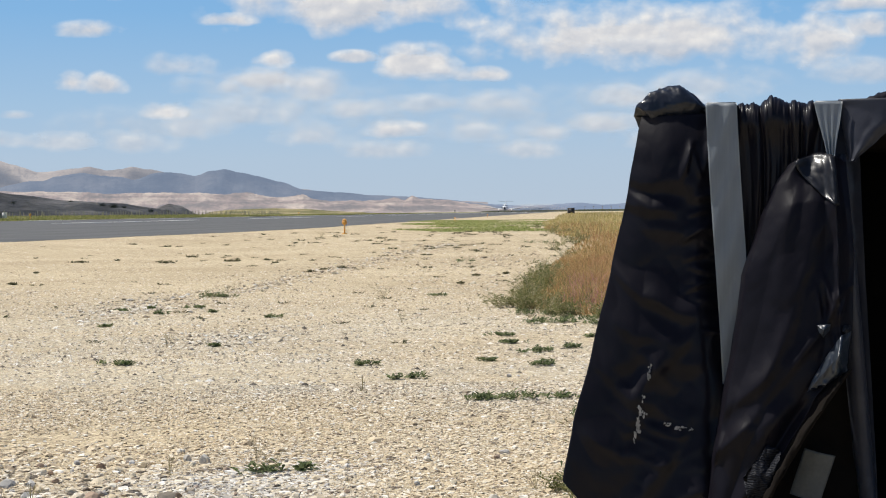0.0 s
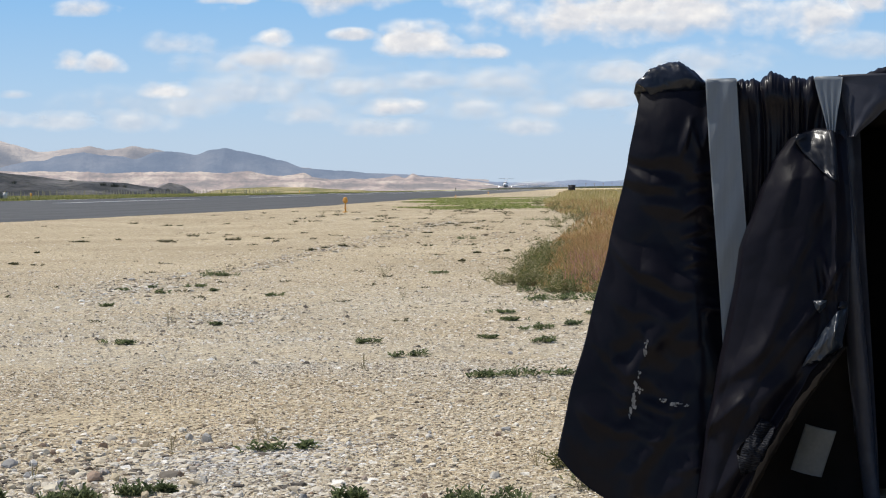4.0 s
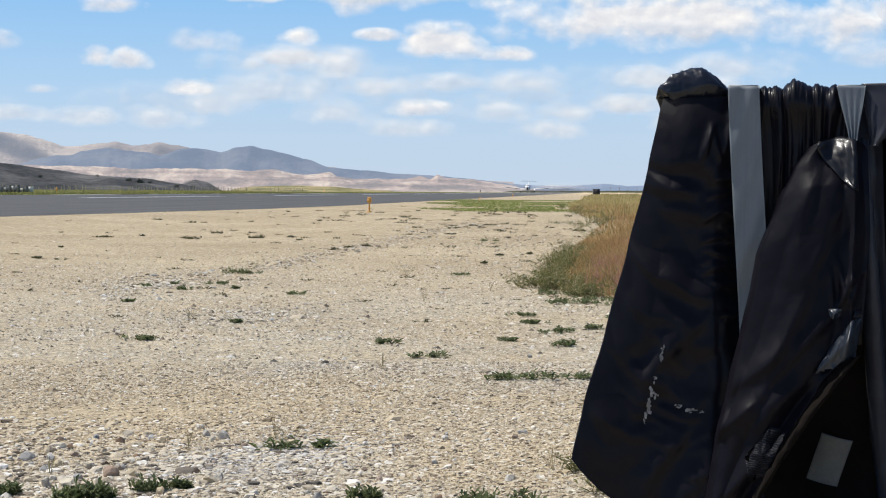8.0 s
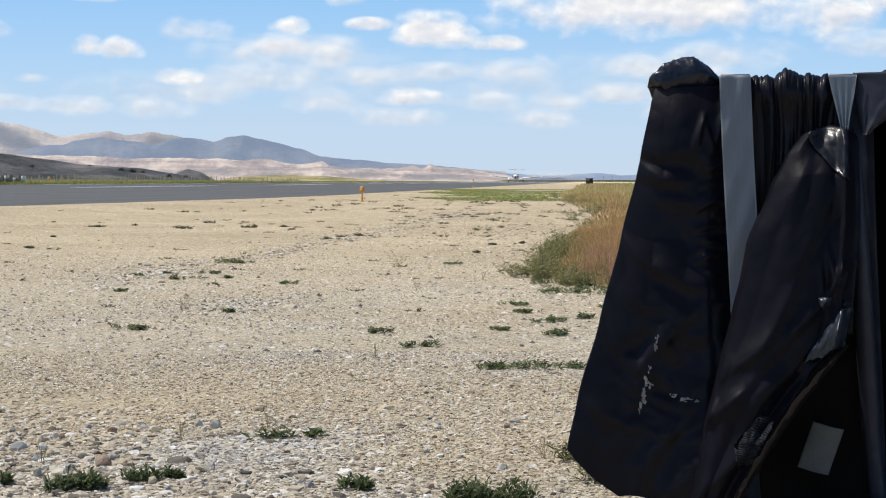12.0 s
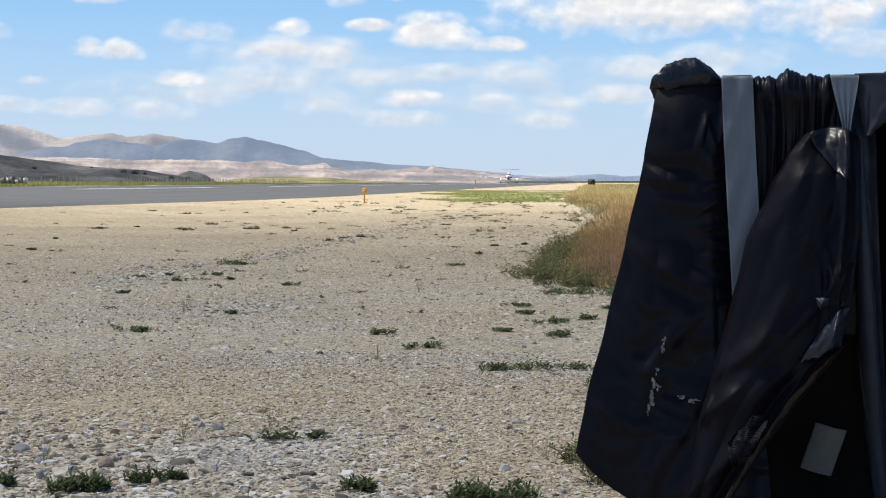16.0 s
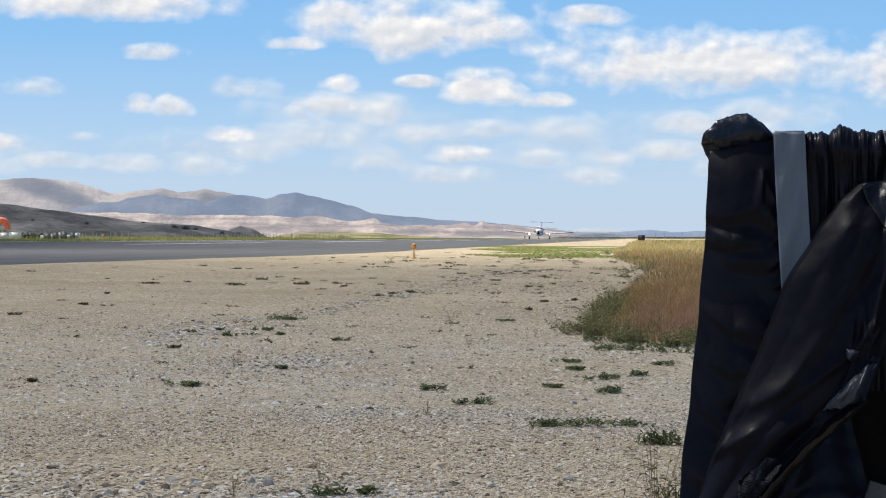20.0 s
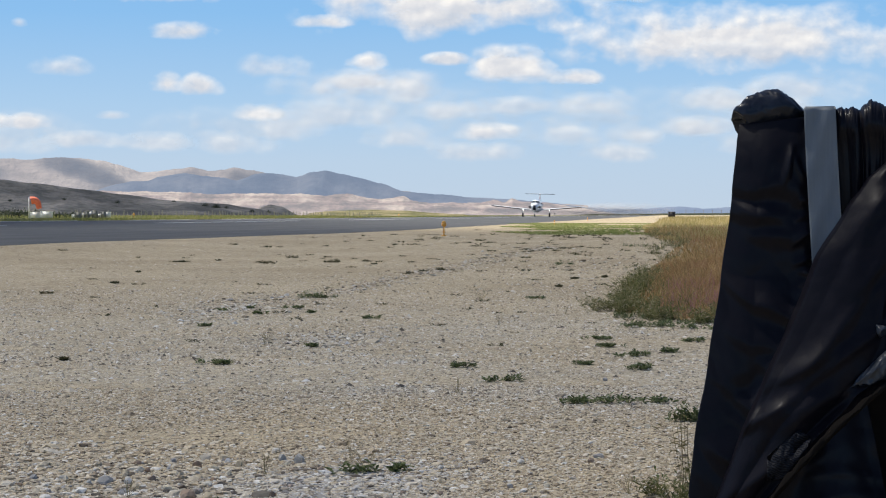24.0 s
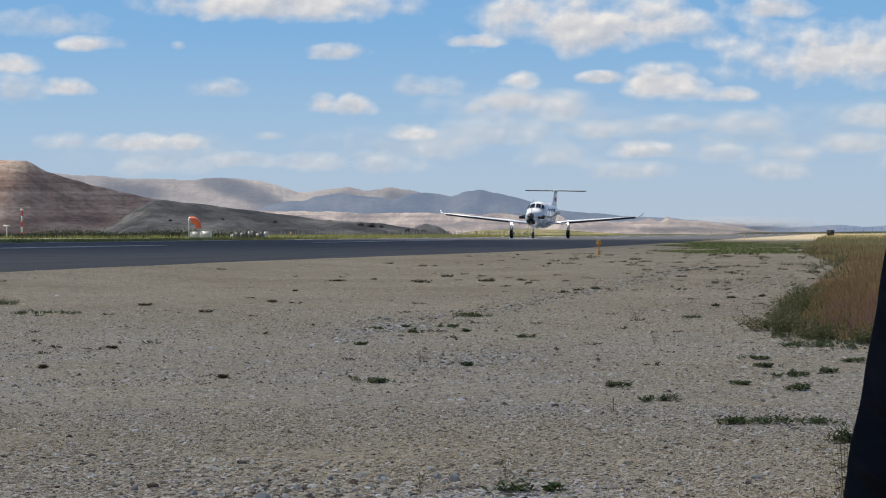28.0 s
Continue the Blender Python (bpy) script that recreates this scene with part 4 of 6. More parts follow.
# ---- beside the runway ----
def edge_light(x, y, scale=1.0, label="orange elevated runway edge light on a stem"):
    t = thing("runway_light", pose(x, y, lay(x, y), 0, 0, random.Random(int(y)).uniform(0, 90)) @ Matrix.Scale(scale, 4), label, "runway light", "runway edge lights")
    part("base_plate", rod_bm((0, 0, -0.01), (0, 0, 0.02), 0.055, 0.05, 16), ORANGE, t)
    part("stem", rod_bm((0, 0, 0.02), (0, 0, 0.2), 0.013, 0.013, 10), ORANGE, t)
    part("collar", rod_bm((0, 0, 0.07), (0, 0, 0.09), 0.028, 0.026, 12), ORANGE, t)
    part("lamp_body", loft_bm([[(r * math.cos(a), r * math.sin(a), z) for a in (2 * math.pi * i / 16 for i in range(16))] for z, r in ((0.185, 0.025), (0.2, 0.044), (0.235, 0.05), (0.245, 0.042))]), ORANGE, t)
    part("lens", loft_bm([[(r * math.cos(a), r * math.sin(a), z) for a in (2 * math.pi * i / 16 for i in range(16))] for z, r in ((0.24, 0.040), (0.265, 0.040), (0.285, 0.030), (0.295, 0.010))]), ORANGE, t, "amber glass lens")
    return t


edge_light(-4.29, 35.1)
edge_light(-4.48, 72.4, 0.6)
edge_light(-5.2, 118, 0.7)
edge_light(-40.6, 137, 1.9, "orange marker light on the far side of the runway")
edge_light(-40.6, 276, 1.9, "orange marker light on the far side of the runway")
post = thing("marker_post", pose(-39.5, 640, 0.0), "dark thin marker post by the runway", "post")
part("stem", rod_bm((0, 0, 0), (0, 0, 0.9), 0.1, 0.09), BLACKBOX, post)
part("board", box_bm(-0.2, 0.2, -0.06, 0.06, 0.6, 0.95, 0.03), BLACKBOX, post)

far_box = thing("covered_box", pose(0.23, 208, lay(0, 208), 0, 0, 8), "small black covered box standing in the grass strip", "box")
part("body", box_bm(-0.38, 0.38, -0.25, 0.25, 0.06, 0.66, 0.04), BLACKBOX, far_box)
part("lid", box_bm(-0.41, 0.41, -0.28, 0.28, 0.66, 0.72, 0.015), BLACKBOX, far_box)
for x, y in ((-0.3, -0.18), (0.3, -0.18), (-0.3, 0.18), (0.3, 0.18)):
    part("leg", rod_bm((x, y, -0.05), (x, y, 0.08), 0.03), BLACKBOX, far_box)


def build_windsock():
    d = 172.0
    a = radians(-19.64)
    t = thing("windsock", pose(d * math.sin(a), d * math.cos(a), 0.03, 0, 0, 20), "drooping orange-red windsock on a white pole", "windsock")
    part("pole", rod_bm((0, 0, -0.2), (0, 0, 1.95), 0.06, 0.045), BOXWHITE, t, "white pole")
    rings = []
    for k in range(13):
        s = k / 12
        lean = radians(-14 + 92 * ease(0.05, 0.8, s))
        c = Vector((0.14, 0, 1.66)) if k == 0 else c + Vector((math.cos(lean), 0, -math.sin(lean))) * 0.108
        r = 0.36 - 0.13 * s ** 0.8
        rings.append([(c.x + r * math.cos(b) * math.sin(lean), r * math.sin(b), c.z + r * math.cos(b) * math.cos(lean)) for b in (2 * math.pi * i / 18 for i in range(18))])
    part("sock", loft_bm(rings, False), SOCK, t, "orange-red fabric tube, limp and bent down")
    tilt = radians(-14)
    bm = loft_bm([[(0.14 + rr * math.cos(b) * math.sin(tilt) + dx, rr * math.sin(b), 1.66 + rr * math.cos(b) * math.cos(tilt)) for b in (2 * math.pi * i / 18 for i in range(18))] for rr, dx in ((0.36, -0.02), (0.385, 0.0), (0.36, 0.02))], False)
    part("hoop", bm, METAL, t, "metal hoop")


build_windsock()


def cabinet(az, d, w, dep, h, label, mat=None):
    a = radians(az)
    t = thing("equipment_box", pose(d * math.sin(a), d * math.cos(a), 0.0, 0, 0, -az * 0.5), label, "equipment box", "boxes by the windsock")
    mat = mat or BOXWHITE
    part("body", box_bm(-w / 2, w / 2, -dep / 2, dep / 2, 0.08, h, 0.02), mat, t)
    part("lid", box_bm(-w / 2 - 0.04, w / 2 + 0.04, -dep / 2 - 0.04, dep / 2 + 0.04, h, h + 0.05, 0.01), mat, t)
    part("door", box_bm(-w * 0.4, w * 0.4, -dep / 2 - 0.02, -dep / 2 + 0.01, 0.16, h - 0.08, 0.006), mat, t)
    for s in (-1, 1):
        part("foot", box_bm(s * w * 0.36 - 0.06, s * w * 0.36 + 0.06, -dep * 0.4, dep * 0.4, -0.1, 0.08), BLACKBOX, t)


cabinet(-19.45, 173, 0.85, 0.6, 0.62, "white metal equipment box beside the windsock")
cabinet(-19.12, 175, 1.0, 0.6, 0.68, "white metal equipment box beside the windsock")
for az, w, h in ((-18.05, 0.9, 0.7), (-17.8, 0.7, 0.9), (-17.55, 1.3, 0.6), (-17.3, 0.8, 0.85), (-18.3, 0.6, 0.5)):
    cabinet(az, 205, w * 0.75, 0.7, h * 0.8, "pale crate standing in the verge grass")
for az, w, h in ((-18.18, 0.7, 0.6), (-17.92, 0.5, 0.75), (-17.68, 0.6, 0.8), (-17.42, 0.5, 0.7)):
    cabinet(az, 204, w, 0.7, h, "dark stained crate standing in the verge grass", CRATE)


def striped_mast():
    a, d = radians(-24.65), 300.0
    t = thing("warning_mast", pose(d * math.sin(a), d * math.cos(a), 0.0), "red and white banded steel mast", "mast")
    for k in range(5):
        part("band", rod_bm((0, 0, k * 0.86), (0, 0, (k + 1) * 0.86), 0.16, 0.15), RED if k % 2 == 0 else BOXWHITE, t, "red band" if k % 2 == 0 else "white band")
    part("head", box_bm(-0.22, 0.22, -0.15, 0.15, 4.3, 4.6, 0.04), BOXWHITE, t)
    a, d = radians(-25.1), 240.0
    t = thing("antenna", pose(d * math.sin(a), d * math.cos(a), 0.0), "white T-shaped antenna in the verge", "antenna")
    part("mast", rod_bm((0, 0, 0), (0, 0, 1.6), 0.08, 0.07), BOXWHITE, t)
    part("crossbar", box_bm(-0.45, 0.45, -0.08, 0.08, 1.5, 1.68, 0.03), BOXWHITE, t)


striped_mast()


def utility_poles():
    for i in range(7):
        a = radians(0.5 + 0.27 * i)
        d = 1020.0 + 14 * i
        t = thing("utility_pole", pose(d * math.sin(a), d * math.cos(a), -0.1, 0, 0, 30), "thin dark wooden utility pole on the horizon", "utility pole", "poles on the horizon")
        part("pole", rod_bm((0, 0, 0), (0, 0, 3.2), 0.10, 0.08, 8), WOOD, t)
        part("crossarm", box_bm(-0.6, 0.6, -0.06, 0.06, 2.8, 2.95, 0.02), WOOD, t)


utility_poles()


def build_fence():
    rng = random.Random(7)
    t = thing("fence", pose(-92, 90, 0), "long row of weathered wooden fence posts beyond the verge", "fence")
    mesh = bpy.data.meshes.new("post")
    bm = rod_bm((0, 0, -0.3), (0, 0, 1.15), 0.075, 0.06, 7)
    bm.to_mesh(mesh)
    bm.free()
    mesh.materials.append(surface("weathered_post", (0.24, 0.22, 0.17), (0.42, 0.38, 0.30), 3.0))
    for i in range(182):
        ob = new("post", mesh)
        ob.parent = t
        ob.matrix_basis = pose(rng.uniform(-0.3, 0.3), 165 + i * 1.8 + rng.uniform(-0.5, 0.5), rng.uniform(-0.3, 0.15), rng.uniform(-4, 4), rng.uniform(-4, 4), 0)


build_fence()


# ---- the covered light unit ----
BAG = pose(0.292, 2.935, -0.14, 0, 0, -5.756)
unit = thing("covered_light_unit", BAG, "runway light unit wrapped in black plastic bags bound with grey tape", "covered equipment")


def cloth(name, left, right, top, bottom, depth, parent, label="", material=None, nu=30, nv=64, thick=0.003, at=None, hem=None, crest=None):
    """A hanging sheet of film. left, right: edges by height share; depth: how far it stands forward at (u, v); heights above the base."""
    front, back = [], []
    for j in range(nv + 1):
        v = j / nv
        for i in range(nu + 1):
            u = i / nu
            x0, x1 = left(v), right(v)
            low = bottom + (hem(u) if hem else 0)
            high = top + (crest(u) if crest else 0)
            z = high + (low - high) * v
            x = x0 + (x1 - x0) * u
            y = -depth(u, v)
            front.append((x, y, z))
            back.append((x, y + thick, z))
    n = len(front)
    m = nu + 1
    faces = []
    for j in range(nv):
        for i in range(nu):
            a = j * m + i
            faces.append((a, a + m, a + m + 1, a + 1))
            faces.append((n + a, n + a + 1, n + a + m + 1, n + a + m))
    for j in range(nv):
        for i in (0, nu):
            a = j * m + i
            faces.append((a, n + a, n + a + m, a + m))
    for i in range(nu):
        for j in (0, nv):
            a = j * m + i
            faces.append((a, a + 1, n + a + 1, n + a))
    ob = new(name, mesh_of(name, front + back, faces, material or FILM, True))
    ob.parent = parent
    if at is not None:
        ob.matrix_basis = at
    if label:
        ob["label"] = label
    return ob


def curve_of(*points):
    """A run through (share, value) pairs."""
    def value(v):
        for (a, x), (b, y) in zip(points, points[1:]):
            if v <= b:
                k = (v - a) / (b - a)
                return x + (y - x) * (k * k * (3 - 2 * k) * 0.3 + 0.7 * k)
        return points[-1][1]
    return value


def crumple(x, z, seed, big=0.012, small=0.004):
    """Creased film: soft swells with sharp valleys between them, by metres across and down."""
    p = Vector((x * 6 + z * 2, z * 5 - x * 2, seed))
    q = Vector((x * 17 - z * 6, z * 15 + x * 4, seed + 3.3))
    r = Vector((x * 48, z * 40, seed + 9.1))
    return big * abs(noise.noise(p)) * 1.6 + small * abs(noise.noise(q)) * 1.8 + small * 0.35 * abs(noise.noise(r))


part("housing", box_bm(-0.155, 0.15, 0.02, 0.5, 0.02, 0.645, 0.02), BLACKBOX, unit, "dark box under the plastic")
# the open end of the unit, deep and dark
for name, x0, x1, y0, y1, z0, z1 in (("top_panel", 0.152, 0.62, 0.03, 0.5, 0.595, 0.638), ("floor_panel", 0.152, 0.62, 0.02, 0.5, 0.02, 0.05), ("back_panel", 0.152, 0.62, 0.47, 0.49, 0.045, 0.610), ("end_panel", 0.59, 0.62, 0.02, 0.468, 0.052, 0.593)):
    part(name, box_bm(x0, x1, y0, y1, z0, z1, 0.004), CAVITY, unit, "black inside of the open unit")


def creases(rows):
    """Sharp little folds: each a ridge of (x, z, turn, length, width, height)."""
    rows = [(x, z, math.cos(radians(a)), math.sin(radians(a)), l, w, h) for x, z, a, l, w, h in rows]

    def at(x, z):
        out = 0.0
        for x0, z0, c, s, l, w, h in rows:
            a, b = c * (x - x0) + s * (z - z0), c * (z - z0) - s * (x - x0)
            if abs(a) < l and abs(b) < 2.5 * w:
                # steep below, easy above
                out += h * (1 - (a / l) ** 2) * math.exp(-((b / w) ** 2 if b > 0 else (1.6 * b / w) ** 2))
        return out
    return at


def strewn(seed, n, xs, zs, turns, lengths, widths, heights):
    rng = random.Random(seed)
    return [tuple(rng.uniform(*q) for q in (xs, zs, turns, lengths, widths, heights)) for k in range(n)]


# the drape at the open side swings about its top
DRAPE_AT = (-0.10, -0.01, 0.65)
drape_left = curve_of((0, -0.081), (0.05, -0.087), (0.2, -0.103), (0.42, -0.132), (0.65, -0.164), (0.85, -0.195), (1, -0.212))
drape_right = curve_of((0, 0.03), (1, 0.085))


drape_folds = creases(strewn(1, 18, (0.0, 0.05), (-0.34, -0.12), (-30, 25), (0.015, 0.04), (0.004, 0.008), (0.004, 0.009)) +
                      strewn(2, 11, (-0.11, 0.0), (-0.5, -0.1), (-50, 10), (0.04, 0.10), (0.012, 0.024), (0.004, 0.009)) +
                      strewn(3, 9, (-0.13, -0.02), (-0.62, -0.36), (30, 75), (0.05, 0.11), (0.010, 0.020), (0.003, 0.0055)) +
                      strewn(8, 9, (-0.12, 0.05), (-0.62, -0.47), (-18, 22), (0.04, 0.09), (0.008, 0.015), (0.0015, 0.003)) +
                      strewn(9, 5, (0.01, 0.06), (-0.30, -0.17), (-25, 10), (0.03, 0.06), (0.006, 0.011), (0.004, 0.007)) +
                      strewn(4, 6, (-0.02, 0.03), (-0.08, -0.03), (60, 110), (0.02, 0.04), (0.004, 0.008), (0.003, 0.006)))


def drape_depth(u, v):
    wide = drape_right(v) - drape_left(v)
    x, z = u * wide, v * 0.63
    belly = 0.03 * math.sin(math.pi * min(u * 1.05, 1)) * (0.3 + 0.7 * v)
    slope = 0.085 * v
    fold = 0.015 * math.sin(u * 6.5 + v * 2.2) * v
    pull = 0.0035 * abs(math.sin(v * 24 + 5 * u)) * ease(0.5, 0.9, u) * ease(0.22, 0.4, v) * ease(0.95, 0.6, v)
    neck = 0.012 * math.sin(math.pi * min(v / 0.2, 1.0))
    tuck = -0.055 * ease(0.70, 1.0, u) * ease(0.1, 0.5, v)
    return 0.012 + neck + slope + belly + fold + pull + tuck + crumple(x, z, 1.0, 0.0065, 0.0022) * ease(-0.05, 0.12, v) + drape_folds(x + drape_left(v), -z)


drape = cloth("side_drape", drape_left, drape_right, 0.0, -0.655, drape_depth, unit, "black plastic drape flaring in the wind", nu=110, nv=210,
              at=Matrix.Translation(DRAPE_AT), hem=lambda u: 0.018 + 0.075 * max(0.0, 1 - u / 0.27) - 0.006 * math.sin(u * 14))


def scuff(x, z, w, h, seed):
    rng = random.Random(seed)
    v = (-z) / 0.655
    u = (x - drape_left(v)) / (drape_right(v) - drape_left(v))
    y = -drape_depth(u, v) - 0.005
    for q in range(7):
        cx, cz = x + w * rng.gauss(0, 0.5), z + h * rng.gauss(0, 0.5)
        r0, r1 = w * rng.uniform(0.2, 0.6), h * rng.uniform(0.15, 0.6)
        ring = []
        for i in range(10):
            a = 2 * math.pi * i / 10
            k = 0.8 + 0.7 * noise.noise(Vector((math.cos(a) * 1.5, math.sin(a) * 1.5, seed + q * 3.7)))
            ring.append((cx + r0 * k * math.cos(a), y, cz + r1 * k * math.sin(a)))
        part("scuff_mark", loft_bm([ring, [(a, b + 0.003, c) for a, b, c in ring]]), SCUFF, drape, "pale scuffed fleck", False)


for s in ((-0.076, -0.405, 0.003, 0.013, 1), (-0.084, -0.436, 0.003, 0.007, 7), (-0.087, -0.458, 0.006, 0.010, 2), (-0.094, -0.480, 0.007, 0.016, 3), (-0.101, -0.502, 0.002, 0.004, 4), (-0.030, -0.482, 0.010, 0.004, 5), (-0.050, -0.478, 0.006, 0.003, 6), (-0.014, -0.486, 0.005, 0.002, 8), (-0.072, -0.388, 0.002, 0.006, 9)):
    scuff(*s)

# puffed corner at the top: a bunched end of film with flat facets
def puffed_corner():
    rng = random.Random(12)
    top_line = curve_of((0, 0.650), (0.04, 0.676), (0.22, 0.694), (0.62, 0.698), (0.80, 0.684), (1, 0.662))
    low_line = curve_of((0, 0.648), (0.05, 0.628), (0.16, 0.602), (0.5, 0.612), (1, 0.632))
    flats = []
    for k in range(11):
        b, tilt = radians(rng.uniform(-170, 100)), rng.uniform(-0.5, 0.5)
        flats.append((Vector((tilt * 1.4, math.cos(b), math.sin(b))).normalized(), rng.uniform(0.66, 0.9)))
    rings = []
    for k in range(61):
        s = k / 60
        hi, lo = top_line(s), low_line(s)
        half = 0.028 * math.sqrt(max(0.02, 1 - (2 * s - 1) ** 6))
        ring = []
        for i in range(56):
            b = 2 * math.pi * i / 56
            p = Vector((2 * s - 1, math.cos(b), math.sin(b)))
            for way, stop in flats:
                beyond = p.dot(way) - stop
                if beyond > 0:
                    p -= way * beyond * 0.92
            if p.z < 0 and p.y < 0:
                # tucks back into the drape below
                p.y *= 1 - 0.8 * ease(0.0, 0.8, -p.z)
            crease = 0.004 * abs(noise.noise(Vector((s * 7 + p.y * 2.5, p.z * 3 + s * 2, 2)))) + 0.002 * abs(noise.noise(Vector((s * 15 - p.z * 5, p.y * 6, 4))))
            ring.append((-0.194 + 0.117 * (p.x + 1) / 2, -0.008 + (half - crease) * p.y, (hi + lo) / 2 + ((hi - lo) / 2 - crease) * p.z))
        rings.append(ring)
    part("puffed_corner", loft_bm(rings), SHEEN_FILM, unit, "bunched black plastic corner")


puffed_corner()


def soft_abs(q):
    return math.sqrt(q * q + 0.012) - 0.08


def gathered_cover():
    """Film drawn over the top edge and down the front in uneven pleats that fade and lean as they fall."""
    left, right = curve_of((0, -0.035), (1, -0.048)), curve_of((0, 0.10), (1, 0.127))
    nu, ns, top_run, bend = 200, 110, 0.11, 0.018
    verts, faces = [], []
    lumps = ((0.50, 0.60, 0.013), (0.08, 0.07, 0.009), (0.19, 0.05, 0.006), (0.41, 0.09, 0.015), (0.52, 0.05, 0.006), (0.66, 0.05, 0.007), (0.75, 0.04, 0.006), (0.87, 0.06, 0.007))
    for j in range(ns + 1):
        d = 0.50 * (j / ns) ** 1.15
        if d < top_run:
            y, z, a = 0.09 - d, 0.646, 0.0
        elif d < top_run + bend * math.pi / 2:
            a = (d - top_run) / bend
            y, z = 0.09 - top_run - bend * math.sin(a), 0.646 - bend * (1 - math.cos(a))
        else:
            a = math.pi / 2
            y, z = 0.09 - top_run - bend, 0.646 - bend - (d - top_run - bend * math.pi / 2)
        v = max(0.0, (d - top_run) / 0.36)
        for i in range(nu + 1):
            u = i / nu
            drift = u + 0.22 * noise.noise(Vector((u * 3.1, v * 1.3, 8))) + 0.34 * v * (u - 0.25)
            much = 0.45 + 1.1 * abs(noise.noise(Vector((u * 4.3, v * 0.8, 31))))
            fold = 2.0 * soft_abs(noise.noise(Vector((drift * 6.2, v * 0.7, 5.5)))) + 0.5 * soft_abs(noise.noise(Vector((drift * 17, v * 1.5, 2.5)))) + 0.15 * noise.noise(Vector((drift * 36, v * 3, 9.5)))
            out = 0.003 + 0.016 * much * fold * (1 - 0.72 * ease(0.05, 0.6, v)) * ease(0.0, 0.05, d)
            near_bend = math.exp(-((d - top_run) / 0.030) ** 2)
            out *= 1 - 0.55 * near_bend
            out += sum(h * math.exp(-((u - c) / w) ** 2) for c, w, h in lumps) * near_bend
            out += (0.0016 * noise.noise(Vector((u * 40, d * 70, 1))) + 0.003 * abs(noise.noise(Vector((u * 16, d * 30, 3))))) * near_bend
            x = left(min(v, 1)) + (right(min(v, 1)) - left(min(v, 1))) * u
            verts.append((x, y - out * math.sin(a), z + out * math.cos(a)))
    m = nu + 1
    for j in range(ns):
        for i in range(nu):
            k = j * m + i
            faces.append((k, k + m, k + m + 1, k + 1))
    ob = new("gathered_cover", mesh_of("gathered_cover", verts, faces, GATHERED, True))
    ob.parent = unit
    ob["label"] = "gathered folds of black plastic"


gathered_cover()
cloth("lower_cover", curve_of((0, -0.048), (1, -0.06)), curve_of((0, 0.127), (1, 0.16)), 0.315, 0.0, lambda u, v: 0.018 + 0.006 * math.sin(5 * u + 2 * v) + crumple(u * 0.18, v * 0.3, 27.0, 0.010, 0.004), unit, "slack black plastic hanging below the folds", CAVITY, nu=50, nv=60)

def far_depth(u, v):
    return -0.014 + 0.034 * ease(0.0, 0.14, v) + 0.005 * math.sin(u * 7 + v) * (1 - 0.7 * v) + crumple(u * 0.08, v * 0.65, 9.0, 0.006, 0.003)


cloth("end_cover", curve_of((0, 0.09), (0.15, 0.11), (1, 0.15)), curve_of((0, 0.150), (0.15, 0.156), (1, 0.182)), 0.660, 0.0, far_depth, unit, "black plastic hanging beside the open end", LIT_FILM, nu=30, nv=70)
rings = []
for k in range(16):
    s = k / 15
    r = 0.004 + 0.013 * math.sin(math.pi * (0.1 + 0.8 * s))
    c = Vector((0.135 + 0.066 * s, -0.025, 0.648 + 0.024 * s * s))
    rings.append([(c.x, c.y + r * math.cos(b), c.z + r * math.sin(b) * (1 + 0.5 * noise.noise(Vector((s * 6, b, 4))))) for b in (2 * math.pi * i / 14 for i in range(14))])
part("knot_tail", loft_bm(rings), GATHERED, unit, "twisted tail of black plastic")
part("top_sheet", box_bm(-0.16, 0.6, 0.03, 0.5, 0.640, 0.652, 0.005), FILM, unit)

# tape
cloth("tape_strip", curve_of((0, -0.080), (1, -0.056)), curve_of((0, -0.032), (1, -0.008)), 0.664, 0.23, lambda u, v: 0.062 + 0.014 * math.sin(v * 2.6) + 0.0012 * math.sin(u * 9 + v * 30) + crumple(u * 0.05, v * 0.4, 12.0, 0.004, 0.0012), unit, "grey cloth tape strip", TAPE, 16, 80, 0.002)
part("tape_fold", box_bm(-0.080, -0.032, -0.060, 0.3, 0.660, 0.666, 0.002), TAPE, unit, "grey cloth tape over the top")
cloth("tape_strip", curve_of((0, 0.085), (1, 0.104)), curve_of((0, 0.128), (1, 0.116)), 0.664, 0.580, lambda u, v: 0.054 + 0.005 * abs(math.sin(u * 11 + v)) * v + 0.012 * v, unit, "pinched grey cloth tape", TAPE, 24, 20, 0.002)
part("tape_fold", box_bm(0.085, 0.128, -0.050, 0.3, 0.660, 0.666, 0.002), TAPE, unit, "grey cloth tape over the top")

# the loose sleeve hangs from the pinched tape and swings
SLEEVE_AT = (0.105, -0.06, 0.582)
sleeve_left = curve_of((0, -0.060), (0.06, -0.083), (0.15, -0.103), (0.30, -0.131), (0.38, -0.136), (0.5, -0.147), (0.63, -0.161), (0.82, -0.178), (1, -0.190))
sleeve_right = curve_of((0, 0.028), (0.25, 0.037), (0.46, 0.034), (0.56, 0.024), (0.63, -0.01), (0.8, -0.07), (1, -0.125))


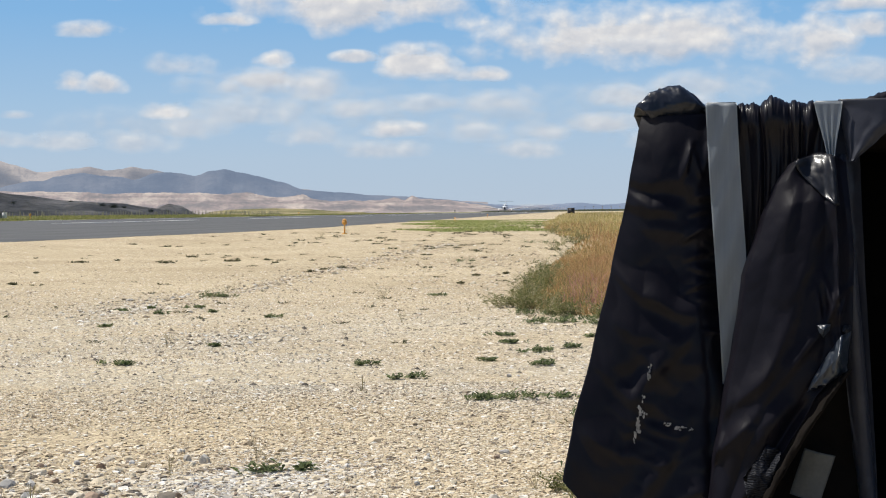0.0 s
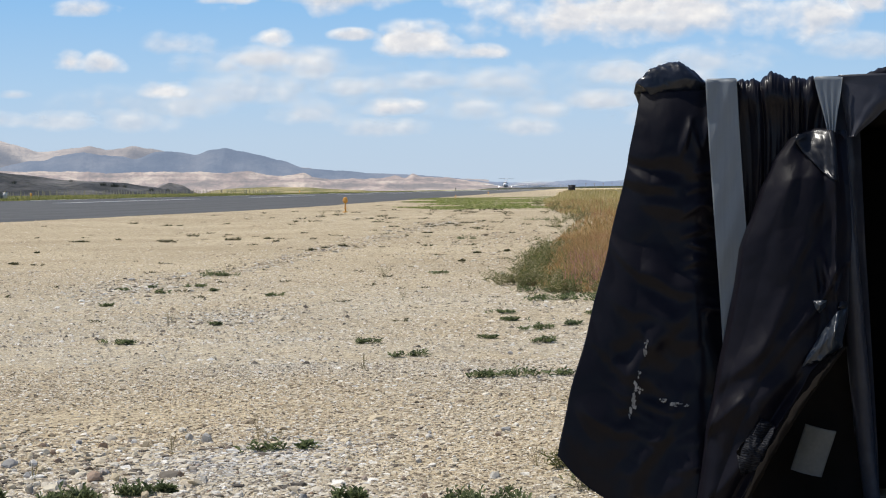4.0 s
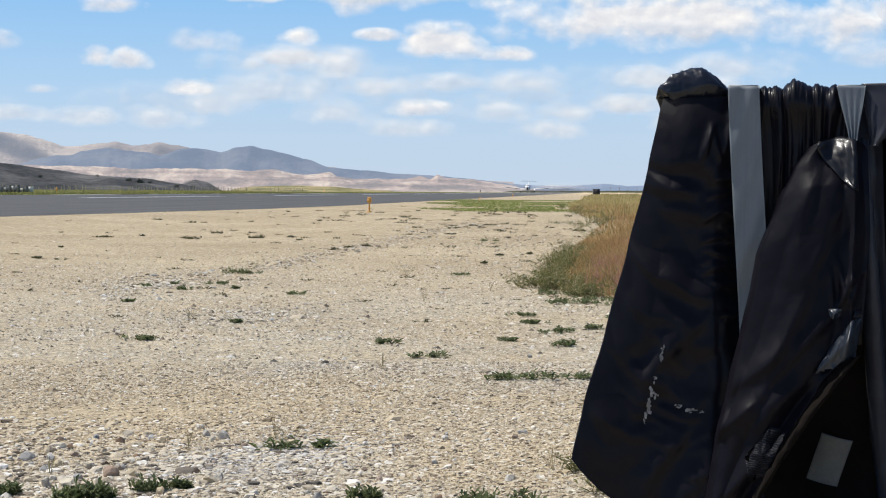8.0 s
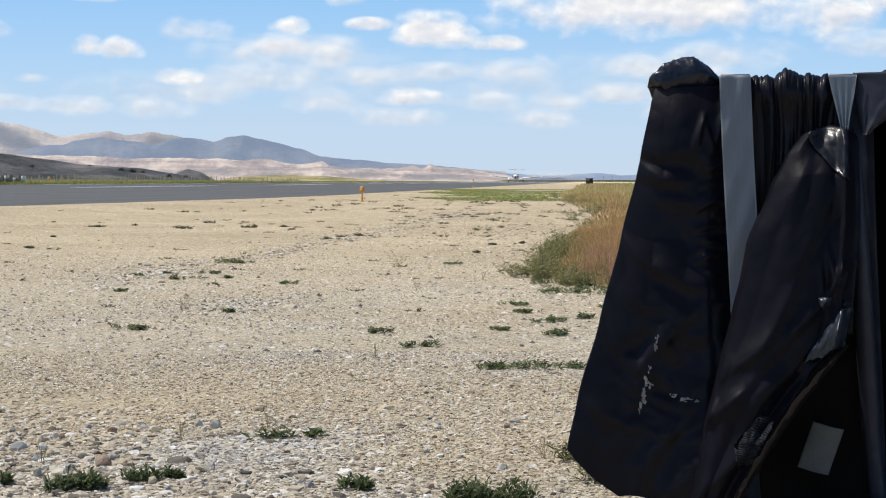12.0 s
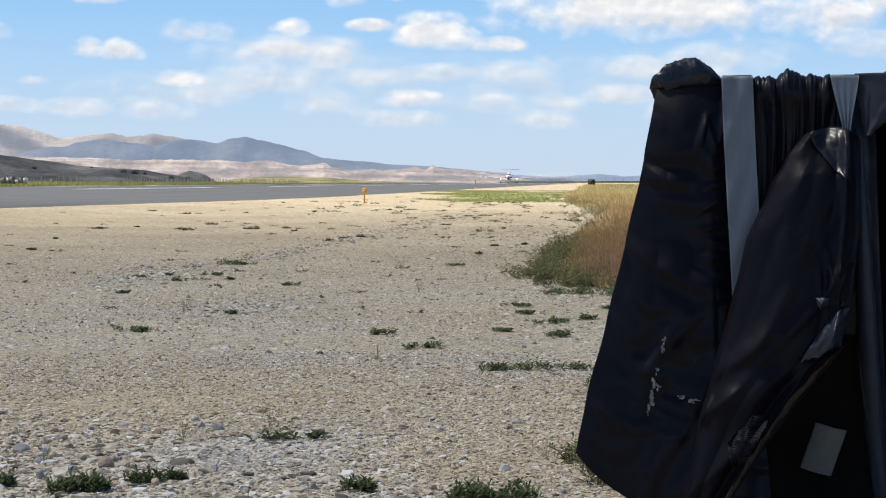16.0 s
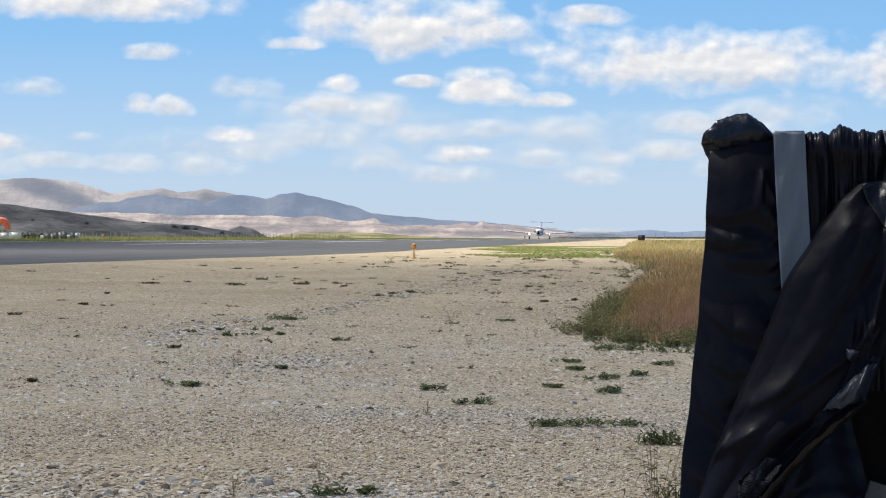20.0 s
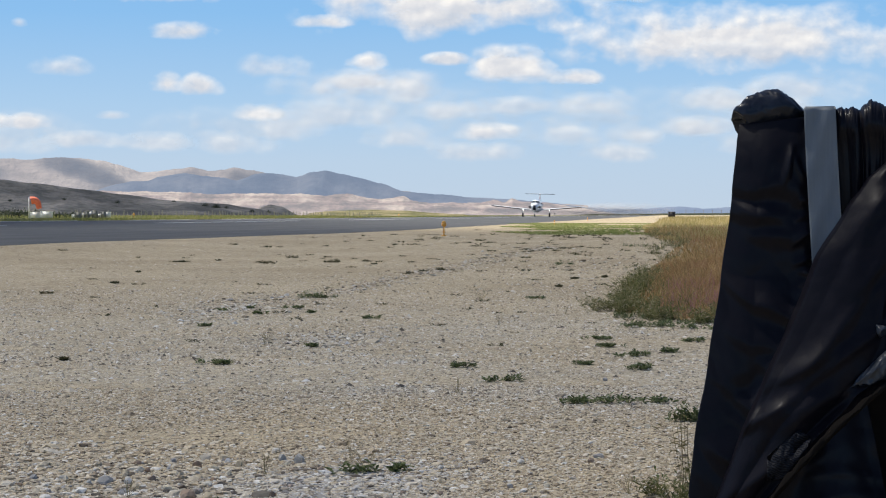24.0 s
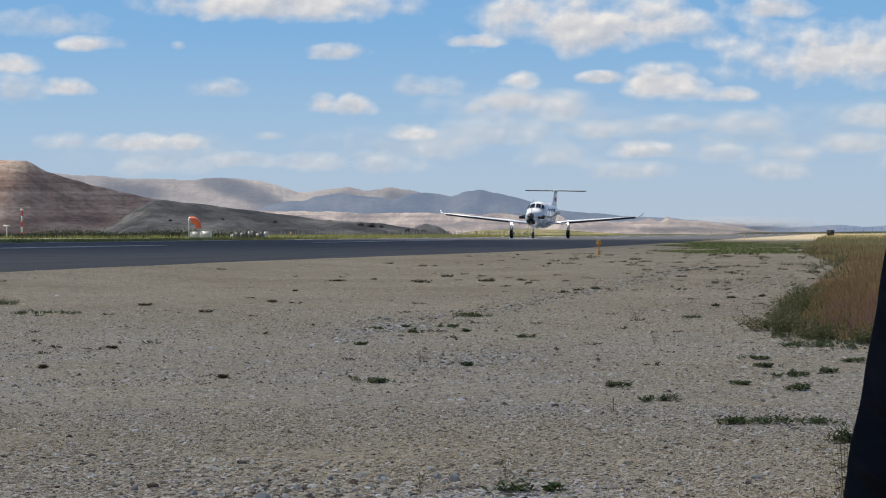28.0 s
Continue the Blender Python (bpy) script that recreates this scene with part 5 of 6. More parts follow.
sleeve_folds = creases(strewn(5, 9, (-0.07, 0.01), (-0.22, -0.05), (55, 85), (0.05, 0.11), (0.010, 0.018), (0.002, 0.004)) +
                       strewn(6, 10, (-0.02, 0.03), (-0.34, -0.2), (40, 110), (0.02, 0.05), (0.004, 0.008), (0.004, 0.007)) +
                       strewn(7, 14, (-0.17, -0.03), (-0.57, -0.30), (35, 70), (0.06, 0.14), (0.010, 0.019), (0.0035, 0.007)))


sleeve_line = curve_of((0, 0.74), (0.05, 0.79), (0.15, 0.83), (0.3, 0.855), (0.5, 0.90), (1, 0.92))


def sleeve_depth(u, v):
    x, z = u * (sleeve_right(v) - sleeve_left(v)), v * 0.58
    line = sleeve_line(v)
    ridge_line = 0.024 * max(0.0, 1 - abs(u - line) / 0.12) ** 1.3 * (1 - 0.35 * v) * ease(-0.08, 0.06, v)
    edge = -0.025 * (1 - min(u / 0.06, 1)) ** 2
    swell = 0.048 * math.sin(math.pi * (0.08 + 0.80 * u)) * (0.35 + 0.65 * math.sin(math.pi * min(v * 0.8 + 0.1, 1)))
    rays = 0.006 * abs(math.sin(u * 9 + 3 * v)) * v
    lean = -0.036 * max(0.0, 1 - v / 0.13) ** 1.1 * ease(0.15, 0.45, u)
    return 0.012 + 0.06 * v + lean + swell + ridge_line + edge + rays + crumple(x, z, 15.0, 0.005, 0.0025) + sleeve_folds(x + sleeve_left(v), -z)


sleeve = cloth("loose_sleeve", sleeve_left, sleeve_right, 0.004, -0.58, sleeve_depth, unit, "loose black plastic sleeve", SLACK, nu=110, nv=200, at=Matrix.Translation(SLEEVE_AT),
               crest=lambda u: -0.05 * abs(u - 0.55) ** 1.6)
# wrinkled clear patches on the sleeve
def film_patch(cx, cz, ring, name, label, material, lift=0.004, seed=2):
    rows = []
    k = len(ring)
    for s in (1.0, 0.92, 0.84, 0.74, 0.64, 0.54, 0.44, 0.34, 0.24, 0.14, 0.04):
        row = []
        for q in range(8 * k):
            i, f = divmod(q / 8, 1)
            a, b = ring[int(i)], ring[(int(i) + 1) % k]
            x, z = cx + (a[0] + (b[0] - a[0]) * f) * s, cz + (a[1] + (b[1] - a[1]) * f) * s
            v = min(max(-z / 0.58, 0), 1)
            u = min(max((x - sleeve_left(v)) / (sleeve_right(v) - sleeve_left(v)), 0), 1)
            row.append((x, -sleeve_depth(u, v) - lift * (1.3 - s) - 0.006 * abs(noise.noise(Vector((x * 70 + z * 40, z * 60, seed)))) - 0.0022 * abs(noise.noise(Vector((x * 210, z * 240 + x * 90, seed)))), z))
        rows.append(row)
    part(name, loft_bm(rows), material, sleeve, label)


film_patch(0.008, -0.304, ((0.008, 0.034), (0.024, 0.039), (0.019, 0.005), (0.0175, -0.020), (-0.012, -0.038), (-0.042, -0.050), (-0.035, -0.033), (-0.012, 0.005)), "clear_patch", "wrinkled shiny dark film patch", PATCH, 0.014)
film_patch(0.024, -0.262, ((0.006, 0.006), (0.008, -0.003), (0.001, -0.007), (-0.007, -0.002), (-0.004, 0.006)), "clear_patch", "small shiny knot of film", HIGHLIGHT_FILM, 0.008, 3)
film_patch(-0.010, -0.262, ((0.011, 0.008), (0.009, -0.002), (0.0, -0.012), (-0.006, -0.004), (-0.010, 0.007)), "clear_patch", "small shiny torn film flap", PATCH, 0.008, 4)
film_patch(-0.102, -0.474, ((0.010, 0.042), (0.030, 0.032), (0.022, -0.006), (0.002, -0.036), (-0.018, -0.046), (-0.026, -0.008)), "clear_patch", "rippled clear film patch", RIPPLED, 0.008, 7)
cloth("end_flap", curve_of((0, 0.122), (1, 0.136)), curve_of((0, 0.275), (0.3, 0.235), (0.62, 0.185), (1, 0.146)), 0.668, 0.572, lambda u, v: 0.040 + 0.02 * math.sin(2.6 * u) + 0.01 * v + crumple(u * 0.08, v * 0.1, 22.0, 0.008, 0.004), unit, "loose flap of black plastic", LIT_FILM, nu=24, nv=24)
# taut shiny fold under the pinched tape
rows = []
for j in range(25):
    t = j / 24
    row = []
    for i in range(13):
        s = i / 12
        v = 0.004 + 0.125 * t
        u = sleeve_line(v) + 0.05 - (0.62 * (1 - t) ** 0.8 + 0.06) * (1 - s)
        x = sleeve_left(v) + u * (sleeve_right(v) - sleeve_left(v))
        z = 0.004 - 0.05 * abs(u - 0.55) ** 1.6 * (1 - v) - 0.584 * v
        row.append((x, -sleeve_depth(u, v) - 0.003 - 0.012 * ease(0.3, 0.9, s) * ease(1.0, 0.3, t) - 0.006 * abs(noise.noise(Vector((s * 5 + t * 2, t * 5, 2)))), z))
    rows.append(row + [(a, b + 0.0035, c) for a, b, c in reversed(row)])
part("shiny_fold", loft_bm(rows), HIGHLIGHT_FILM, sleeve, "taut shiny fold of black plastic")
rings = []
for k in range(34):
    s = k / 33
    r = 0.004 + 0.012 * math.sin(math.pi * (0.2 + 0.75 * s)) * (1 - 0.3 * s)
    c = Vector((0.022 - 0.150 * s, -0.100 - 0.024 * s - 0.012 * math.sin(3 * s), -0.330 - 0.26 * s + 0.02 * math.sin(3.1 * s)))
    rings.append([(c.x + (r * math.cos(b)) * 0.9, c.y + (0.8 * r + 0.004 * abs(noise.noise(Vector((s * 14, b * 2, 7))))) * math.sin(b), c.z + r * math.cos(b) * 0.8 + 0.012 * abs(noise.noise(Vector((s * 9, b * 1.3 + s * 5, 1))))) for b in (2 * math.pi * i / 24 for i in range(24))])
part("twisted_hem", loft_bm(rings), CAVITY, sleeve, "twisted dark hem")
rings = []
for k in range(30):
    s = k / 29
    r = 0.006 + 0.006 * math.sin(math.pi * s) + 0.006 * s
    c = Vector((0.128 + 0.020 * s + 0.022 * s * s, -0.042 - 0.01 * math.sin(6 * s), 0.582 - 0.58 * s))
    rings.append([(c.x + r * math.cos(b), c.y + 1.6 * r * math.sin(b) + 0.006 * abs(noise.noise(Vector((s * 9, b, 3)))), c.z + 0.002 * math.sin(3 * b)) for b in (2 * math.pi * i / 14 for i in range(14))])
part("hanging_fold", loft_bm(rings), LIT_FILM, unit, "long hanging fold of black plastic")
cloth("card_tag", curve_of((0, -0.022), (1, -0.027)), curve_of((0, 0.026), (1, 0.021)), 0.037, -0.037, lambda u, v: 0.006 * math.sin(math.pi * u) + 0.004 * v * v + 0.0015 * noise.noise(Vector((u * 5, v * 6, 3))), unit, "grey card tag with curled edges, darkened for shade", CARD, 14, 18, 0.0015, at=pose(0.080, -0.073, 0.092, 4, 14, 0))


# ---- weeds ----
def leaf_quads(verts, faces, p, way, length, width, up):
    side = Vector((-way.y, way.x, 0)).normalized() * width / 2
    tip, mid = p + way * length + Vector((0, 0, up)), p + way * length * 0.5 + Vector((0, 0, up * 0.7 + width * 0.2))
    k = len(verts)
    verts += [p, mid + side, tip, mid - side]
    faces += [(k, k + 1, k + 2), (k, k + 2, k + 3)]


def weed(x, y, w, h, kind, seed, label, dense=1.0, leaves=None):
    rng = random.Random(seed)
    verts, faces = [], []
    lobes = rng.choice((1, 2, 4))
    if kind == "mat":
        w = w * 1.25
        # runners spread from a few crowns of unlike size
        hearts = [(w * rng.uniform(-0.42, 0.42), w * rng.uniform(-0.2, 0.2), rng.uniform(0.45, 1.15)) for k in range(4 + lobes + int(16 * w))]
        for s in range(int((16 + 165 * w) * dense)):
            hx, hy, big = rng.choice(hearts)
            c = Vector((hx + w * 0.13 * big * rng.gauss(0, 1), hy + w * 0.10 * big * rng.gauss(0, 1), 0.0))
            tall = 0.75 * h * big * rng.uniform(0.3, 1.15) * max(0.3, 1 - 1.2 * math.hypot(c.x - hx, c.y - hy) / w)
            for q in range(6):
                b = rng.uniform(0, 2 * math.pi)
                d = Vector((math.cos(b), math.sin(b), 0))
                leaf_quads(verts, faces, c + Vector((0, 0, tall * rng.random())), d, rng.uniform(0.009, 0.024) * (0.62 if dense > 1.2 else 1), rng.uniform(0.004, 0.009) * (0.7 if dense > 1.2 else 1), rng.uniform(-0.002, 0.014))
    else:
        for s in range(int((9 + 60 * w) * dense)):
            a = rng.uniform(0, 2 * math.pi)
            way = Vector((math.cos(a), math.sin(a), 0))
            lean = rng.uniform(0.1, 0.85) * w
            p0 = way * w * 0.08 * rng.random()
            pts = [p0 + way * lean * t ** 1.4 + Vector((0, 0, h * rng.uniform(0.85, 1.1) * t)) for t in (0, 0.35, 0.7, 1.0)]
            wd = max(0.0005, 0.004 * w)
            side = Vector((-way.y, way.x, 0)) * wd
            for p, q in zip(pts, pts[1:]):
                k = len(verts)
                verts += [p - side, p + side, q + side * 0.7, q - side * 0.7]
                faces.append((k, k + 1, k + 2, k + 3))
            for t in range(4):
                p = pts[1].lerp(pts[3], rng.random())
                b = rng.uniform(0, 2 * math.pi)
                leaf_quads(verts, faces, p, Vector((math.cos(b), math.sin(b), 0)), rng.uniform(0.06, 0.16) * max(w, h), 0.025 * max(w, h), rng.uniform(0, 0.06) * h)
    mat = leaves or {"mat": WEED, "sprig": DRYWEED}[kind]
    t = thing("weed", pose(x, y, lay(x, y), 0, 0, rng.uniform(-25, 25)), label, "weed", "weeds on the gravel")
    ob = new("foliage", mesh_of("foliage", [tuple(v) for v in verts], faces, mat))
    ob.parent = t
    return t


n_weed = 0
for x, y, w, h in ((-1.52, 6.03, 0.13, 0.02), (-0.5, 5.5, 0.08, 0.025), (-0.67, 6.0, 0.06, 0.02), (-0.2, 4.9, 0.13, 0.02), (-0.08, 4.91, 0.15, 0.03), (-0.57, 3.56, 0.11, 0.025), (-0.28, 6.17, 0.04, 0.01), (-0.28, 7.4, 0.09, 0.02),
                   (-0.14, 6.55, 0.13, 0.03), (-0.21, 7.0, 0.09, 0.02), (-0.1, 5.96, 0.08, 0.03), (0.0, 6.74, 0.07, 0.025), (-0.1, 8.18, 0.15, 0.04), (0.1, 7.3, 0.08, 0.02)):
    n_weed += 1
    weed(x, y, w, h, "mat", n_weed, "low dark green mat of weed spreading on gravel", 0.75)
for x, y, w, h in ((0.02, 8.3, 0.3, 0.04), (0.22, 8.1, 0.32, 0.04), (0.16, 8.5, 0.3, 0.05), (-0.16, 8.9, 0.3, 0.05), (0.3, 7.6, 0.12, 0.02), (-2.05, 9.13, 0.09, 0.02), (-2.03, 9.72, 0.11, 0.02), (-2.22, 9.67, 0.04, 0.02), (-2.33, 9.44, 0.08, 0.015), (-2.06, 8.06, 0.04, 0.015), (-1.35, 6.85, 0.05, 0.015), (-1.82, 9.27, 0.03, 0.02), (-1.41, 8.77, 0.08, 0.02), (-1.03, 18.0, 0.16, 0.07), (-0.78, 11.05, 0.1, 0.02), (-0.43, 26.0, 0.34, 0.08), (-4.79, 10.9, 0.38, 0.04)):
    n_weed += 1
    weed(x, y, w, h, "mat", n_weed, "low dark green mat of weed spreading on gravel", 0.7)
for x, y, w, h in ((-0.96, 2.97, 0.03, 0.03), (-0.835, 2.92, 0.055, 0.035), (-0.79, 2.94, 0.045, 0.04), (-0.735, 3.03, 0.045, 0.03), (-0.69, 3.06, 0.02, 0.02), (-0.37, 2.96, 0.04, 0.025), (-0.19, 2.87, 0.08, 0.045), (-0.12, 2.86, 0.08, 0.045), (0.04, 3.12, 0.09, 0.13), (-2.10, 10.98, 0.15, 0.05), (-5.75, 12.21, 0.21, 0.09), (0.05, 4.47, 0.08, 0.06)):
    n_weed += 1
    weed(x, y, w, h, "mat", n_weed, "bushy fresh green weed on gravel", 2.6)
for x, y, w, h in ((-1.1, 10.82, 0.13, 0.08), (-1.53, 6.9, 0.03, 0.05), (-0.76, 8.27, 0.05, 0.05), (-0.52, 9.33, 0.03, 0.04), (-0.07, 3.32, 0.06, 0.035), (-0.64, 3.7, 0.03, 0.05), (-0.59, 3.58, 0.07, 0.04), (-0.78, 3.52, 0.04, 0.04), (-0.96, 3.2, 0.04, 0.03),
                   (-0.59, 5.13, 0.02, 0.025), (-1.36, 6.84, 0.04, 0.03), (-4.35, 32.27, 0.2, 0.10), (-1.55, 7.06, 0.04, 0.04), (-0.59, 5.17, 0.03, 0.04), (-2.06, 10.98, 0.12, 0.08), (0.03, 3.09, 0.10, 0.16)):
    n_weed += 1
    weed(x, y, w, h, "sprig", n_weed, "thin dry weed sprig standing in the gravel")
for x, y, w, h in ((-4.93, 18.16, 0.15, 0.02), (-3.91, 17.73, 0.12, 0.02), (-5.53, 25.26, 0.24, 0.03), (-4.09, 19.81, 0.16, 0.06), (-3.38, 18.32, 0.14, 0.05), (-4.64, 18.71, 0.05, 0.02), (-3.07, 18.64, 0.08, 0.02), (-4.45, 15.17, 0.06, 0.015), (-3.96, 12.91, 0.06, 0.02), (-2.86, 17.75, 0.06, 0.02),
                   (-3.99, 26.84, 0.15, 0.04), (-0.72, 14.21, 0.05, 0.02), (-2.71, 25.82, 0.14, 0.02), (-4.68, 12.27, 0.12, 0.02), (-3.93, 11.29, 0.07, 0.02), (-4.89, 18.1, 0.15, 0.02), (-3.99, 18.01, 0.16, 0.03), (-3.36, 18.25, 0.13, 0.03), (-2.87, 6.45, 0.02, 0.012), (-3.07, 7.62, 0.03, 0.012), (-2.05, 6.1, 0.03, 0.012), (-6.17, 25.81, 0.11, 0.04), (-4.0, 12.98, 0.06, 0.02),
                   (-1.36, 24.7, 0.16, 0.03), (-1.6, 24.4, 0.12, 0.03), (-1.86, 23.9, 0.14, 0.03), (-2.79, 28.5, 0.18, 0.03), (-3.11, 28.4, 0.12, 0.03), (-2.23, 23.1, 0.10, 0.03), (-1.38, 35.5, 0.22, 0.03), (-2.06, 35.5, 0.24, 0.03), (-0.49, 14.5, 0.05, 0.02), (-1.57, 20.3, 0.10, 0.02), (-0.76, 12.65, 0.04, 0.02), (-0.19, 22.1, 0.16, 0.03),
                   (-2.14, 15.2, 0.07, 0.03), (-2.08, 15.7, 0.09, 0.035), (-2.0, 16.1, 0.09, 0.04), (-1.07, 30.4, 0.05, 0.10)):
    n_weed += 1
    weed(x, y, w, h, "mat", n_weed, "small dark clump of weed on sandy gravel", 0.7, DARKWEED)


def weed_specks():
    """Tiny dark tufts, too small to count, all over the open gravel."""
    rng = random.Random(77)
    verts, faces = [], []
    for s in range(260):
        if s < 150:
            r, a = 7 + 40 * rng.random() ** 1.4, radians(rng.uniform(-26, 1.5))
        else:
            # thicker before the green patch
            r, a = rng.uniform(15, 38), radians(rng.triangular(-13, 1.0, -2.5))
        x, y = r * math.sin(a), r * math.cos(a)
        if x < run_edge(y) + 1.0:
            continue
        c = Vector((x, y, lay(x, y)))
        w = rng.uniform(0.012, 0.035) * (0.5 + r / 20)
        for q in range(16):
            b = rng.uniform(0, 2 * math.pi)
            d = Vector((math.cos(b), math.sin(b), 0))
            leaf_quads(verts, faces, c + d * w * rng.random() * Vector((1.6, 0.6, 0)).length * 0.6, d, w * 0.7, w * 0.22, rng.uniform(0, 0.5) * w)
    ob = new("weed_specks", mesh_of("weed_specks", [tuple(v) for v in verts], faces, DARKWEED))
    tagged(ob, "tiny dark green tufts dotted over the gravel", "weed", kind="stuff")


weed_specks()


# ---- grass ----
def blades(name, spots, height, width, material, label, seed, lean=0.35, tall=None):
    """Many single blades, each bent, as one mesh. spots: the foot of each blade."""
    rng = np.random.default_rng(seed)
    n = len(spots)
    foot = np.array([(x, y, lay(x, y)) for x, y in spots])
    a = rng.uniform(0, 2 * np.pi, n)
    h = height * rng.uniform(0.35, 1.15, n)
    if tall:
        h = h * np.array([tall(x, y) for x, y in spots])
    way = np.stack([np.cos(a), np.sin(a), 0 * a], 1)
    side = np.stack([-way[:, 1], way[:, 0], 0 * a], 1) * (width * rng.uniform(0.6, 1.4, n))[:, None] / 2
    bend = (h * lean * rng.uniform(0.1, 1.2, n))[:, None]
    up = np.array([0, 0, 1.0])
    mid = foot + way * bend * 0.35 + up * (h * 0.6)[:, None]
    tip = foot + way * bend + up * h[:, None]
    verts = np.stack([foot - side * 0.7, foot + side * 0.7, mid + side, mid - side, tip], 1).reshape(-1, 3)
    k = np.arange(n) * 5
    faces = [(i, i + 1, i + 2, i + 3) for i in k.tolist()] + [(i + 3, i + 2, i + 4) for i in k.tolist()]
    ob = new(name, mesh_of(name, verts.tolist(), faces, material))
    return tagged(ob, label, "grass", kind="stuff")


def grass_edge(y):
    return curve_of((0, -0.2), (8.6, -0.18), (9.6, -0.27), (13, -0.30), (15, -0.18), (20, -0.05), (26, 0.12), (32, -0.2), (40, -0.55), (60, -0.9), (100, -0.6), (260, 0.0))(y)


def front(x):
    """The ragged near side of the tall grass."""
    return 8.7 + 0.9 * ease(0.1, -0.35, x) + 0.5 * noise.noise(Vector((x * 4, 1, 1)))


def uneven(x, y):
    """Tall inside the strip, low and ragged towards its sides."""
    side = ease(-0.05, 0.55, x - grass_edge(y)) * ease(-0.1, 1.3, y - front(x))
    return 0.22 + 0.78 * side * (0.75 + 0.5 * noise.noise(Vector((x * 2.1, y * 0.9, 4))))


def scatter(n, y0, y1, reach, seed, power=1.0, keep=None, edge=grass_edge):
    rng = random.Random(seed)
    out = []
    while len(out) < n:
        y = y0 + (y1 - y0) * rng.random() ** power
        x = edge(y) + reach(y) * rng.random()
        if y < front(x):
            continue
        if keep is None or noise.noise(Vector((x * keep, y * keep * 0.6, seed))) + 0.5 * rng.random() > 0.05:
            out.append((x, y))
    return out


strip_x = lambda y: 1.6 + 0.08 * y
blades("tall_grass", scatter(26000, 8.4, 18, lambda y: 0.7 + 0.055 * y, 1, 1.2), 0.19, 0.0030, GRASS, "tall ripe brown and reddish grass beside the gravel", 1, 1.3, uneven)
blades("tall_grass", scatter(1300, 8.6, 13.5, lambda y: 0.55, 2, 1.0, 2.4), 0.15, 0.0045, STEMS, "dark green stems at the foot of the dry grass", 2, 0.9, lambda x, y: 0.5 + 0.9 * max(0, noise.noise(Vector((x * 3, y * 2, 1)))))
blades("straw_grass", scatter(17000, 15, 45, lambda y: 0.7 + 0.06 * y, 3, 1.2), 0.19, 0.006, GRASS, "ripe golden grass along the strip", 3, 1.2, uneven)
blades("straw_grass", scatter(15000, 30, 110, strip_x, 13, 1.3), 0.2, 0.014, STRAW, "yellow straw grass along the strip", 13, 0.7, uneven)
blades("straw_grass", scatter(9000, 90, 330, lambda y: 2 + 0.12 * y, 4, 1.4), 0.24, 0.04, STRAW, "yellow straw grass along the strip", 4)
blades("flowering_grass", scatter(2600, 8.9, 12, lambda y: 1.2, 5, 1.0, 1.5, lambda y: -0.05), 0.19, 0.0035, by_island("pink_seed_heads", ((0, (0.36, 0.16, 0.17)), (1, (0.5, 0.28, 0.25))), leafy=True), "pinkish seed heads in the dry grass", 5, 0.7, uneven)
green_edge = lambda y: -0.078 * y - 0.2 + 0.6 * math.sin(y * 0.4)
blades("green_patch", scatter(15000, 37, 84, lambda y: 0.075 * y, 6, 1.0, 0.28, green_edge), 0.026, 0.026, MEADOW, "thin green grass patch across the sandy strip", 6, 3.0)
verge_edge = lambda y: RUN_FAR - 0.6 - 0.06 * y
blades("verge_grass", scatter(60000, 50, 560, lambda y: 0.06 * y - 0.2, 8, 1.2, 0.3, verge_edge), 0.20, 0.05, VERGE, "yellow-green grass on the far verge", 8)
blades("verge_grass", scatter(14000, 90, 420, lambda y: 40, 9, 1.1, 0.03, lambda y: -110), 0.42, 0.07, VERGE, "taller rank grass along the fence", 9)


def shrub(x, y, w, h, seed, leaf=1.0):
    """A ragged weed of many leafy stems."""
    rng = random.Random(seed)
    verts, faces = [], []
    for s in range(int(12 + 50 * w)):
        a = rng.uniform(0, 2 * math.pi)
        way = Vector((math.cos(a), math.sin(a), 0))
        foot = way * w * 0.25 * rng.random()
        lean, tall = w * rng.uniform(0.05, 0.5), h * rng.uniform(0.45, 1.1)
        side = Vector((-way.y, way.x, 0)) * 0.0012
        pts = [foot + way * lean * t ** 1.3 + Vector((0, 0, tall * t)) for t in (0, 0.5, 1.0)]
        for p, q in zip(pts, pts[1:]):
            k = len(verts)
            verts += [p - side, p + side, q + side * 0.6, q - side * 0.6]
            faces.append((k, k + 1, k + 2, k + 3))
        for t in range(15):
            f = rng.random() ** 0.7
            p = pts[0].lerp(pts[1], f * 2) if f < 0.5 else pts[1].lerp(pts[2], f * 2 - 1)
            b = rng.uniform(0, 2 * math.pi)
            leaf_quads(verts, faces, p, Vector((math.cos(b), math.sin(b), 0)), leaf * rng.uniform(0.012, 0.03), leaf * rng.uniform(0.003, 0.007), leaf * rng.uniform(-0.004, 0.016))
    t = thing("weed", pose(x, y, lay(x, y)), "ragged olive-green weed at the edge of the dry grass", "weed", "weeds along the grass edge")
    ob = new("foliage", mesh_of("foliage", [tuple(v) for v in verts], faces, SHRUB))
    ob.parent = t


rng = random.Random(31)
for i in range(20):
    y = 9.2 + 6.3 * (i / 20) ** 1.2 + rng.uniform(-0.15, 0.15)
    shrub(grass_edge(y) + rng.uniform(-0.02, 0.14), y, rng.uniform(0.12, 0.24), rng.uniform(0.06, 0.14), 300 + i)
for i in range(16):
    x = -0.36 + 0.95 * i / 16 + rng.uniform(-0.03, 0.03)
    shrub(x, front(x) + rng.uniform(-0.25, 0.25), rng.uniform(0.12, 0.26), rng.uniform(0.04, 0.10), 340 + i)
